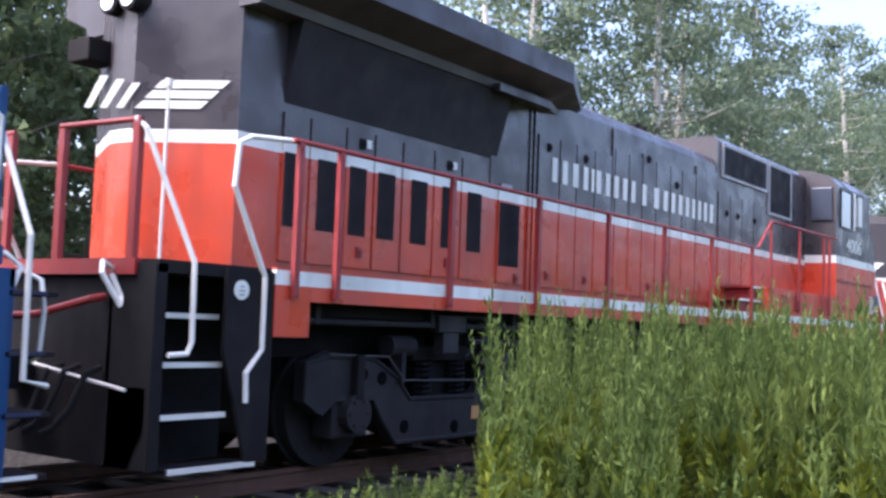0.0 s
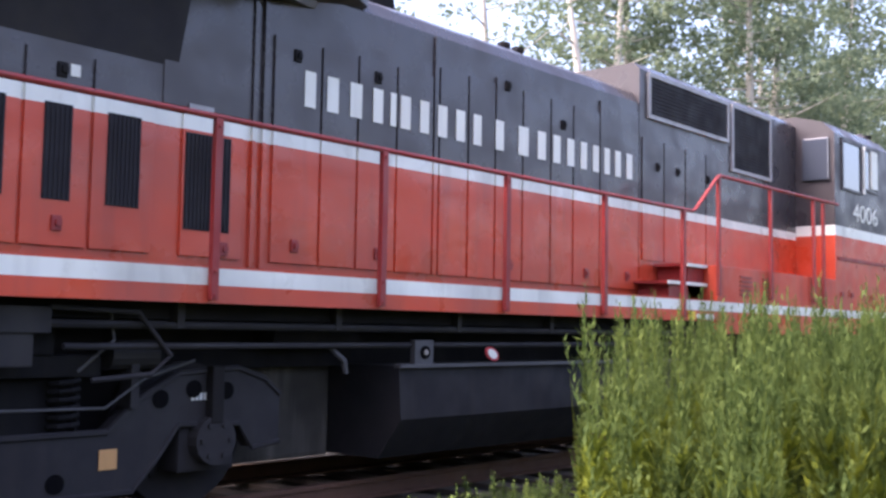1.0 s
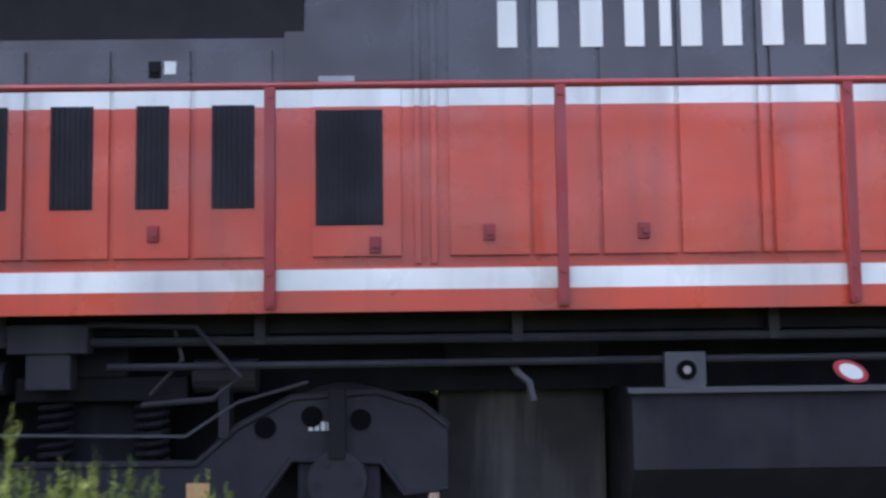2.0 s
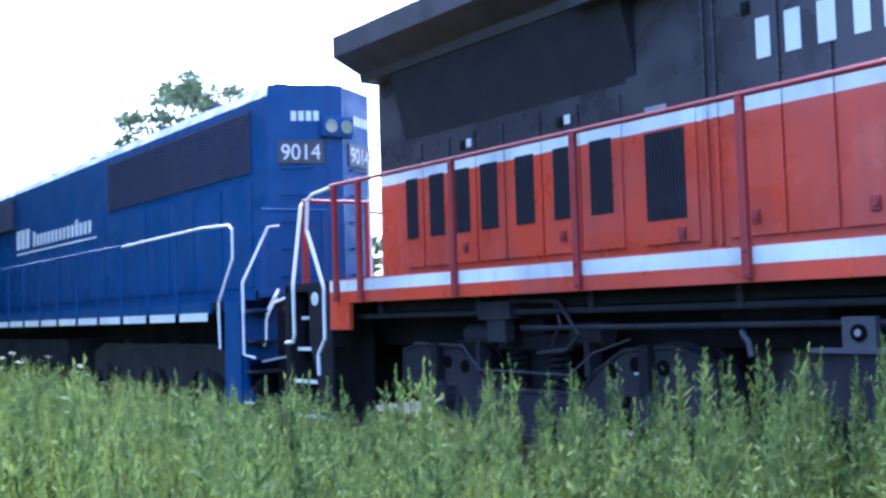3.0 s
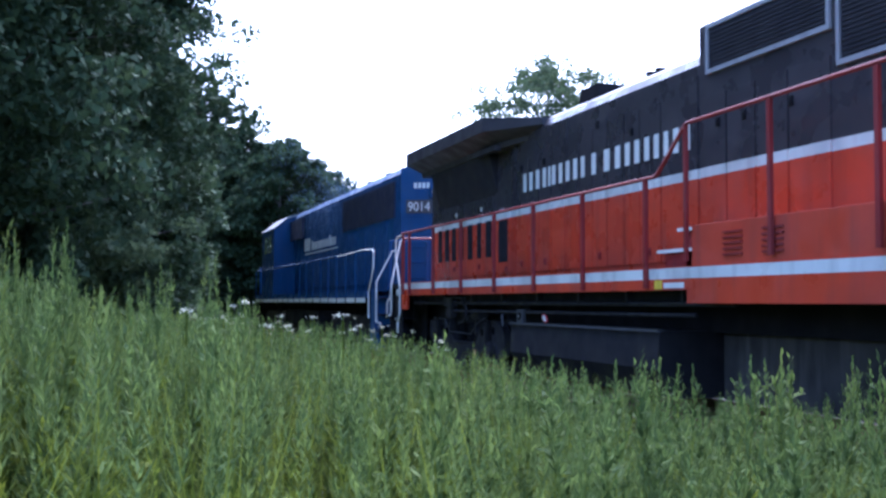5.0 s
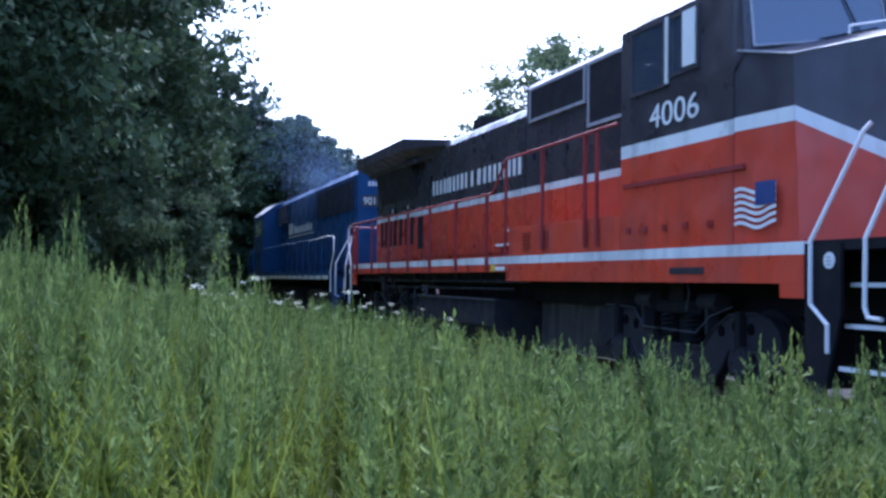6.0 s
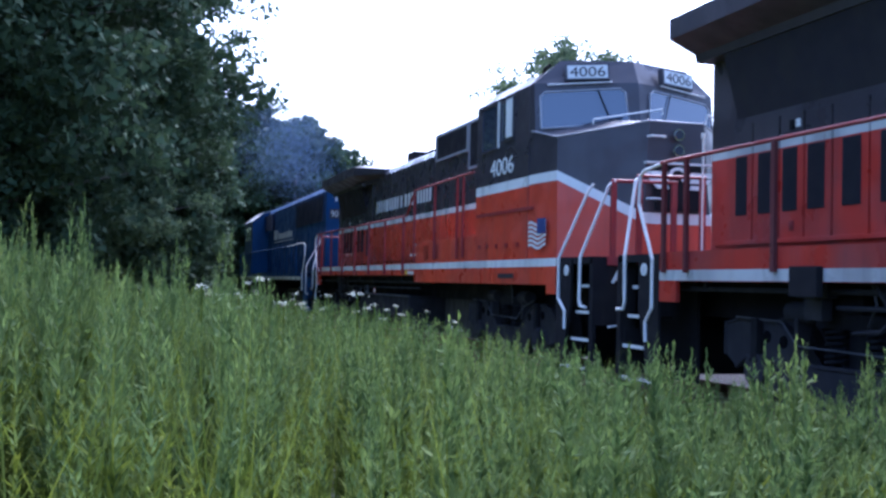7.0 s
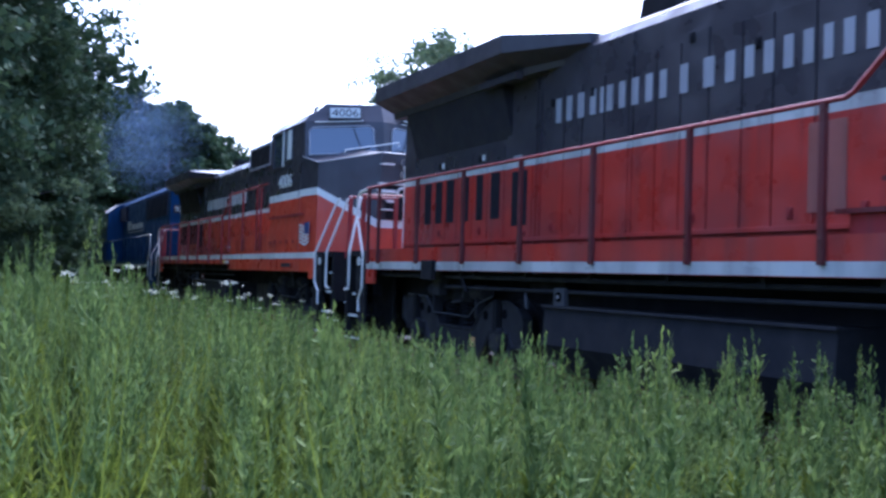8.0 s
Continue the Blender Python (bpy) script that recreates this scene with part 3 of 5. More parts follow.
            part("step_edge", bm, M_WHITE if not worn else M_REDB, st)
    # fuel tank
    bm = bmesh.new()
    prism(bm, [(-1.42, 1.0), (-1.45, 0.57), (-1.2, 0.24), (1.2, 0.24), (1.45, 0.57), (1.42, 1.0)], "x", 0.72, 5.22)
    tank = part("fuel_tank", bm, M_TANK, root, "long bevelled fuel tank, dull dark grey")
    bm = bmesh.new()
    box(bm, 0.70, 5.24, -1.46, -1.38, 0.985, 1.015)
    part("tank_flange", bm, M_PIPE if not worn else M_TRUCK, tank)
    bm = bmesh.new()
    box(bm, 0.91, 1.14, -1.42, -1.36, 1.0, 1.21, 0.01)
    fg = part("fuel_gauge", bm, M_PIPE, tank, "grey square fuel gauge")
    part("dial", disc(bmesh.new(), (1.03, -1.425, 1.11), "y", 0.055, 0.016, 16), M_HOLE, fg)
    part("dial_centre", disc(bmesh.new(), (1.03, -1.436, 1.11), "y", 0.022, 0.012, 12), M_STEEL, fg)
    if not worn:
        bm = bmesh.new()
        tube(bm, [(1.95, -1.40, 1.09), (1.95, -1.41, 1.09)], 0.08, 20)
        for vv in bm.verts:
            d = vv.co - Vector((1.95, -1.405, 1.09))
            vv.co = Vector((1.95 + d.x * 1.1 - d.z * 0.5, vv.co.y, 1.09 + d.z * 0.8))
        fc = part("fuel_cap", bm, M_FLAGR, tank, "oval red and white fuel cut-off plate")
        bm = bmesh.new()
        tube(bm, [(1.95, -1.41, 1.09), (1.95, -1.416, 1.09)], 0.055, 20)
        for vv in bm.verts:
            d = vv.co - Vector((1.95, -1.413, 1.09))
            vv.co = Vector((1.95 + d.x * 1.1 - d.z * 0.5, vv.co.y, 1.09 + d.z * 0.8))
        part("plate_centre", bm, M_WHITE, fc)
    bm = bmesh.new()
    tube(bm, [(0.06, -1.3, 1.16), (0.10, -1.34, 1.10), (0.16, -1.36, 1.05), (0.18, -1.36, 0.95)], 0.022, 8)
    part("drain_pipe", bm, M_PIPE, root)
    # air reservoirs and clutter above the trucks
    for s in (-1, 1):
        bm = bmesh.new()
        tube(bm, [(-0.3, s * 0.95, 1.28), (0.6, s * 0.95, 1.28)], 0.14, 14)
        part("air_reservoir", bm, M_SOOT, root)
        bm = bmesh.new()
        box(bm, -2.75, -2.30, s * 1.34 - 0.06, s * 1.34 + 0.06, 1.24, 1.40, 0.01)
        box(bm, -2.65, -2.40, s * 1.32 - 0.06, s * 1.32 + 0.06, 1.04, 1.24, 0.01)
        part("junction_box", bm, M_TRUCK, root)
    # added boxes that block the bright far ground seen below the frame
    for x0, x1 in ((-0.35, 0.70), (5.24, 8.3)):
        part("gap_filler", box(bmesh.new(), x0, x1, -0.62, 0.62, 0.22, 1.34, 0.04), M_DUST, root)
    truck_b(root, -2.30, True)
    truck_b(root, 10.55)
    # cab and wide nose
    bm = bmesh.new()
    prism(bm, [(-1.53, 1.69), (-1.53, 4.30), (-1.36, 4.48), (-0.92, 4.60), (0.92, 4.60), (1.36, 4.48), (1.53, 4.30), (1.53, 1.69)], "x", 9.875, 12.30)
    # windscreen wall, leaning back
    side = {q: [bm.verts.new(p) for p in ((12.301, q * 1.53, 3.40), (12.46, q * 1.50, 3.56), (12.38, q * 1.50, 4.32), (12.34, q * 1.06, 4.70), (12.301, q * 1.53, 4.30), (12.1, q * 0.95, 4.61))] for q in (-1, 1)}
    mid = [bm.verts.new(p) for p in ((12.92, 0, 3.62), (12.82, 0, 4.36), (12.62, 0, 4.72), (12.1, 0, 4.63))]
    for q in (-1, 1):
        c = side[q]
        for f in ((c[1], mid[0], mid[1], c[2]), (c[2], mid[1], mid[2], c[3]), (c[0], c[1], c[2], c[4]), (c[4], c[2], c[3], c[5]), (c[5], c[3], mid[2], mid[3])):
            bm.faces.new(f)
    cab = part("cab", bm, M_CAB if not worn else M_HOOD_B, root, "wide crew cab, black over orange red with a white band")
    # nose: flat front, two raked cheeks
    bm = bmesh.new()
    foot = [(12.3, -1.51), (13.25, -1.45), (14.02, -0.55), (14.05, 0.55), (13.25, 1.45), (12.3, 1.51)]
    top = [(12.3, -1.51, 3.60), (13.12, -1.42, 3.42), (13.98, -0.42, 3.60), (13.98, 0.42, 3.60), (13.12, 1.42, 3.42), (12.3, 1.51, 3.60)]
    a = [bm.verts.new((x, y, 1.69)) for x, y in foot]
    c = [bm.verts.new(p) for p in top]
    for i in range(6):
        bm.faces.new((a[i], a[(i + 1) % 6], c[(i + 1) % 6], c[i]))
    ridge = [bm.verts.new((12.55, -0.5, 3.80)), bm.verts.new((12.55, 0.5, 3.80))]
    bm.faces.new((c[2], c[3], ridge[1], ridge[0]))
    bm.faces.new((c[0], c[1], ridge[0]))
    bm.faces.new((c[1], c[2], ridge[0]))
    bm.faces.new((c[3], c[4], ridge[1]))
    bm.faces.new((c[4], c[5], ridge[1]))
    bm.faces.new((c[0], ridge[0], ridge[1], c[5]))
    bm.faces.new(a)
    nose = part("nose", bm, M_BLACK, root, "wide black nose with raked cheeks")
    bm = bmesh.new()
    tube(bm, [(12.35, -1.515, 3.60), (13.12, -1.425, 3.425), (13.98, -0.42, 3.605), (13.98, 0.42, 3.605), (13.12, 1.425, 3.425), (12.35, 1.515, 3.60)], 0.012, 6)
    part("nose_edge", bm, M_GREY, nose, "pale edge of the nose")
    # orange lower nose and white chevron, plates that follow the cheeks
    def on_nose(seg, f, z):
        (x0, y0), (x1, y1) = foot[seg], foot[seg + 1]
        t0, t1 = top[seg], top[seg + 1]
        k = (z - 1.69) / ((t0[2] + (t1[2] - t0[2]) * f) - 1.69)
        p = Vector((x0 + (x1 - x0) * f, y0 + (y1 - y0) * f, 0))
        q = Vector((t0[0] + (t1[0] - t0[0]) * f, t0[1] + (t1[1] - t0[1]) * f, 0))
        w = p.lerp(q, k)
        return Vector((w.x, w.y, z))

    def cover(name, segs, material, off, label):
        for seg, zl0, zl1, zh0, zh1 in segs:
            bm = bmesh.new()
            p = [on_nose(seg, 0, zl0), on_nose(seg, 1, zl1), on_nose(seg, 1, zh1), on_nose(seg, 0, zh0)]
            nn = (p[1] - p[0]).cross(p[3] - p[0]).normalized() * off
            f = [bm.verts.new(x + nn) for x in p]
            g = [bm.verts.new(x - nn) for x in p]
            bm.faces.new(f)
            bm.faces.new(g[::-1])
            for i in range(4):
                bm.faces.new((f[i], g[i], g[(i + 1) % 4], f[(i + 1) % 4]))
            part(name, bm, material, nose, label)
    cover("nose_skirt", [(0, 1.70, 1.70, 2.80, 2.80), (1, 1.70, 1.70, 2.80, 2.20), (2, 1.70, 1.70, 2.20, 2.20), (3, 1.70, 1.70, 2.20, 2.80), (4, 1.70, 1.70, 2.80, 2.80)], M_ORANGE, 0.006, "orange red lower nose")
    cover("nose_chevron", [(0, 2.80, 2.80, 2.94, 2.94), (1, 2.80, 2.18, 2.94, 2.33), (2, 2.18, 2.18, 2.33, 2.33), (3, 2.18, 2.80, 2.33, 2.94), (4, 2.80, 2.80, 2.94, 2.94)], M_WHITE, 0.009, "white chevron band")
    # dark centre door of the nose with a pale header
    part("nose_door", plate(bmesh.new(), (14.056, 0, 2.36), (0, 1, 0), (0, 0, 1), -0.36, 0.36, 0, 0.62, 0.012), M_SOOT, nose, "dark nose door")
    part("nose_ledge", box(bmesh.new(), 13.99, 14.09, -0.5, 0.5, 3.0, 3.03), M_WHITE, nose)
    for z in (3.42, 3.20):
        bm = bmesh.new()
        disc(bm, (14.03, 0.0, z), "x", 0.085, 0.06, 18)
        hl = part("headlight", bm, M_CHROME, root, "round chrome headlight")
        bm = bmesh.new()
        disc(bm, (14.062, 0.0, z), "x", 0.065, 0.01, 18)
        part("lens", bm, M_GLASS, hl)
    for z in (3.38, 2.86, 2.52):
        bm = bmesh.new()
        tube(bm, [(14.0, -0.46, z), (14.08, -0.44, z), (14.08, -0.22, z), (14.0, -0.2, z)], 0.014, 6)
        part("nose_step", bm, M_RAILW, root)
    bm = bmesh.new()
    tube(bm, [(13.9, 0.5, 3.62), (13.95, 0.5, 3.75), (13.6, 1.0, 3.70), (13.55, 1.05, 3.5)], 0.014, 6)
    part("nose_rail", bm, M_RAILW, root)
    # winged emblem, plain shapes
    for sgn in (-1, 1):
        bm = bmesh.new()
        for k in range(3):
            z = 2.84 - k * 0.09
            shape(bm, (14.075, 0, z), (0, 1, 0), (0, 0, 1), [(sgn * 0.16, 0), (sgn * (0.52 - 0.09 * k), 0), (sgn * (0.58 - 0.09 * k), 0.06), (sgn * 0.18, 0.06)][::sgn])
        part("emblem", bm, M_WHITE, root, "white winged emblem of plain bars")
    bm = bmesh.new()
    arc_shape(bm, (14.075, 0, 2.78), (0, 1, 0), (0, 0, 1), -0.02, 0.08, 0.14, 0.11, 0.045, -60, 200, 10)
    part("emblem", bm, M_WHITE, root, "white winged emblem of plain bars")
    # windscreens, visors, wipers and number boards on the two bent halves of the front
    for s in (-1, 1):
        foot_side, foot_mid, head_mid = Vector((12.46, s * 1.50, 3.56)), Vector((12.92, 0, 3.62)), Vector((12.82, 0, 4.36))
        o = foot_side if s < 0 else foot_mid
        u = (foot_mid - foot_side).normalized() * -s
        v = (head_mid - foot_mid).normalized()
        v = (v - u * v.dot(u)).normalized()
        w = u.cross(v)
        span = (foot_mid - foot_side).length

        def across(e):
            return e if s < 0 else span - e
        bm = bmesh.new()
        q = [(across(0.09), 0.06), (across(1.40), 0.12), (across(1.36), 0.60), (across(1.28), 0.66), (across(0.16), 0.62), (across(0.09), 0.55)]
        shape(bm, o + w * 0.004, u, v, q[::-s], 0.012)
        ws = part("windscreen", bm, M_GLASS, root, "raked windscreen reflecting the sky")
        bm = bmesh.new()
        loop = [o + w * 0.018 + u * e + v * z for e, z in q]
        tube(bm, loop + loop[:1], 0.016, 6)
        part("window_frame", bm, M_GREY, ws, "pale rubber frame")
        bm = bmesh.new()
        tube(bm, [o + w * 0.04 + u * across(0.95) + v * 0.64, o + w * 0.05 + u * across(1.12) + v * 0.16], 0.009, 6)
        tube(bm, [o + w * 0.05 + u * across(0.72) + v * 0.10, o + w * 0.05 + u * across(1.30) + v * 0.20], 0.009, 6)
        part("wiper", bm, M_SOOT, root)
        bm = bmesh.new()
        tube(bm, [o + w * 0.06 + u * across(0.20) + v * 0.72, o + w * 0.06 + u * across(1.16) + v * 0.75], 0.011, 6)
        part("grab_iron", bm, M_RAILW, root)
        # board above, on the sloping visor
        face = o + u * across(0.80) + v * 0.78 + w * -0.02
        bm = bmesh.new()
        shape(bm, face, u, v, [(-0.33, 0.0), (0.33, 0.0), (0.33, 0.25), (-0.33, 0.25)], 0.10)
        nb = part("number_board", bm, M_BLACK, root, "number board on the cab roof edge")
        if not worn:
            part("board_face", plate(bmesh.new(), face + w * 0.102, u, v, -0.30, 0.30, 0.025, 0.225), M_WHITE, nb)
            numerals("board_number", "4006", face + w * 0.104 - u * 0.265 + v * 0.05, u, v, 0.15, 0.53, M_BLACK, nb)
    bm = bmesh.new()
    tube(bm, [(13.30, -0.95, 3.60), (13.30, -0.95, 3.68), (13.2, 0.2, 3.92), (13.2, 0.2, 3.84)], 0.013, 6)
    part("grab_iron", bm, M_RAILW, root)
    # side windows, both sides
    for s in (-1, 1):
        for a, b, z0, z1 in ((10.16, 10.95, 3.50, 4.24), (11.05, 11.66, 3.58, 4.22)):
            bm = bmesh.new()
            y0, y1 = sorted((s * 1.535, s * 1.50))
            box(bm, a, b, y0, y1, z0, z1)
            w = part("side_window", bm, M_GLASS, root, "cab side window")
            bm = bmesh.new()
            for x in (a, b):
                box(bm, x - 0.025, x + 0.025, s * 1.54 - 0.014, s * 1.54 + 0.014, z0 - 0.02, z1 + 0.02)
            for z in (z0, z1):
                box(bm, a, b, s * 1.538 - 0.014, s * 1.538 + 0.014, z - 0.02, z + 0.02)
            part("window_frame", bm, M_BLACK, w)
        bm = bmesh.new()
        box(bm, 11.36, 11.62, s * 1.55 - 0.012, s * 1.55 + 0.012, 3.62, 4.22)
        part("wind_deflector", bm, M_WHITE, root, "white framed wind deflector")
        bm = bmesh.new()
        box(bm, 11.0, 11.05, s * 1.56 - 0.012, s * 1.56 + 0.012, 3.5, 4.24)
        part("window_post", bm, M_WHITE, root)
    bm = bmesh.new()
    box(bm, 9.83, 9.88, -1.46, -1.06, 3.60, 4.24, 0.02)
    part("rear_window", bm, M_GLASS, root, "rear cab door window")
    bm = bmesh.new()
    box(bm, 9.95, 12.5, -1.545, -1.52, 2.42, 2.47)
    part("ledge", bm, M_RED, root)
    if not worn:
        numerals("cab_number", "4006", (10.60, -1.53, 3.05), (1, 0, 0), (0, 0, 1), 0.27, 1.06, M_WHITE, root)
        # painted flag with wavy stripes
        for k in range(6):
            pts = [(0.68 * i / 8, 0.03 * math.sin(i * 0.9 + 0.6)) for i in range(9)]
            z = k * 0.066
            bm = bmesh.new()
            shape(bm, (12.34, -1.532, 1.85 + z), (1, 0, 0), (0, 0, 1), pts + [(x, w + 0.036) for x, w in pts[::-1]], 0.004)
            part("flag_stripe", bm, M_WHITE, root, "wavy white stripe of a painted flag")
        part("flag_canton", plate(bmesh.new(), (12.70, -1.537, 2.05), (1, 0, 0), (0, 0, 1), 0, 0.32, 0, 0.22), M_FLAGB, root, "blue canton of a painted flag")
    for k, x in enumerate((10.1, 10.5, 10.95, 11.4, 11.9)):
        bm = bmesh.new()
        box(bm, x - 0.05, x + 0.05, -1.55, -1.535, 1.88, 1.95, 0.005)
        part("side_fitting", bm, M_RED, root)
    if not worn:
        part("sill_tag", plate(bmesh.new(), (5.35, -1.549, 1.46), (1, 0, 0), (0, 0, 1), 0, 0.16, 0, 0.10), M_YELLOW, root, "small yellow sill tag")
        part("sill_tag", plate(bmesh.new(), (5.55, -1.549, 1.47), (1, 0, 0), (0, 0, 1), 0, 0.42, 0, 0.06), M_WHITE, root, "small white sill tag")
    if worn:
        part("paint_patch", plate(bmesh.new(), (4.36, -HW - 0.024, 1.93), (1, 0, 0), (0, 0, 1), 0, 0.44, 0, 0.76), M_PATCH, root, "bare primer patch where paint has worn off")
        part("kick_plate", box(bmesh.new(), -4.9, 5.28, -HW - 0.05, -HW - 0.024, 1.78, 1.83, 0.008), M_HOOD_B, root, "dull red kick plate along the hood")
        bm = bmesh.new()
        box(bm, -2.55, -2.15, -1.62, -1.55, 1.25, 1.52, 0.01)
        part("sill_box", bm, M_SOOT, root, "dark box hung on the sill")
    part("fuel_plate", plate(bmesh.new(), (11.1, -1.552, 1.40), (1, 0, 0), (0, 0, 1), 0, 0.7, 0, 0.07), M_TRUCK, root)
    # horns on the roof
    bm = bmesh.new()
    for k in range(3):
        tube(bm, [(11.2, -0.2 + k * 0.15, 4.66), (11.5, -0.2 + k * 0.15, 4.70), (11.62, -0.2 + k * 0.15, 4.72)], 0.03, 10, 0.09)
    box(bm, 11.15, 11.3, -0.3, 0.2, 4.58, 4.66)
    part("horn", bm, M_SOOT, root)
    bm = bmesh.new()
    tube(bm, [(12.0, -1.2, 4.48), (12.1, -1.22, 4.60), (12.3, -1.22, 4.62)], 0.03, 8)
    part("antenna", bm, M_SOOT, root)
    # hood end: emblem, lamps, boards
    n1 = Vector((-0.79, -0.44, 0)).normalized()
    for sgn, o, u in ((1, Vector((-5.44, -0.14, 3.00)), Vector((0.44, -0.79, 0)).normalized()),):
        for k in range(3):
            bm = bmesh.new()
            shape(bm, o + n1 * 0.004, u, (0, 0, 1), [(0.02 + 0.08 * k, 0.085 * k), (0.58 + 0.09 * k, 0.085 * k), (0.65 + 0.09 * k, 0.065 + 0.085 * k), (0.09 + 0.08 * k, 0.065 + 0.085 * k)])
            part("emblem", bm, M_WHITE, root, "white winged emblem of plain bars")
        bm = bmesh.new()
        for k in range(3):
            shape(bm, o + n1 * 0.005, u, (0, 0, 1), [(-0.42 + 0.14 * k, 0.0), (-0.36 + 0.14 * k, 0.0), (-0.22 + 0.14 * k, 0.27 - 0.03 * k), (-0.29 + 0.14 * k, 0.27 - 0.03 * k)], 0.004 + 0.001 * k)
        part("emblem", bm, M_WHITE, root, "white winged emblem of plain bars")
    for yy in (-0.13, 0.13):
        bm = bmesh.new()
        disc(bm, (-5.46, yy, 3.92), "x", 0.115, 0.16, 18)
        hl = part("headlight", bm, M_SOOT, root, "round rear headlight")
        bm = bmesh.new()
        disc(bm, (-5.545, yy, 3.92), "x", 0.085, 0.02, 18)
        part("lens", bm, M_CHROME, hl)
    bm = bmesh.new()
    box(bm, -5.55, -5.25, 0.35, 0.65, 3.45, 3.65, 0.02)
    part("marker_bracket", bm, M_SOOT, root)
    bm = bmesh.new()
    tube(bm, [(-5.55, -0.72, 1.7), (-5.55, -0.72, 3.1)], 0.014, 6)
    disc(bm, (-5.55, -0.72, 3.13), "z", 0.03, 0.06, 8)
    part("flag_staff", bm, M_RAILW, root)
    # lettering reduced to plain white marks
    row = [0.67, 0.72, 0.78, 0.67, 0.28, 0.72, 0.67, 0.72, 0.72, 0.67, -0.28, 0.72, -0.28, 0.94, 0.78, 0.72, 0.72, 0.67, 0.67, 0.61, 0.67, 0.72]
    marks(row, (0.0, -HW - 0.024, 3.075 + (0.13 if worn else 0)), (1, 0, 0), (0, 0, 1), 5.20, 0.295, M_GREY if worn else M_WHITE, root)
    for s in (-1, 1):
        rails_and_steps(root, -6.20, -1, s)
        rails_and_steps(root, 14.55, 1, s)
    end_gear(root, -6.20, -1, M_RED)
    end_gear(root, 14.55, 1, M_RED)
    return root


def truck_c(parent, xc):
    """A three-axle truck."""
    bm = bmesh.new()
    out = [(-2.75, 0.45), (-2.75, 0.85), (-2.2, 0.98), (2.2, 0.98), (2.75, 0.85), (2.75, 0.45), (2.3, 0.6), (1.6, 0.6), (1.2, 0.3), (0.7, 0.3), (0.4, 0.6), (-0.4, 0.6), (-0.7, 0.3), (-1.2, 0.3), (-1.6, 0.6), (-2.3, 0.6)]
    box(bm, xc - 2.5, xc + 2.5, -0.58, 0.58, 0.24, 1.0, 0.05)
    body = part("truck", bm, M_SOOT, parent, "three-axle truck, black with grime")
    for s in (-1, 1):
        part("side_frame", prism(bmesh.new(), [(xc + u, w) for u, w in out], "y", s * 1.02, s * 1.15), M_TRUCK, body, "cast steel side frame")
        for ax in (-2.0, 0.0, 2.0):
            bm = bmesh.new()
            box(bm, xc + ax - 0.2, xc + ax + 0.2, s * 1.05 - 0.12, s * 1.05 + 0.12, 0.3, 0.8, 0.03)
            disc(bm, (xc + ax, s * 1.19, 0.52), "y", 0.15, 0.1, 16)
            part("axle_box", bm, M_TRUCK, body)
    for ax in (-2.0, 0.0, 2.0):
        axle(body, xc + ax)


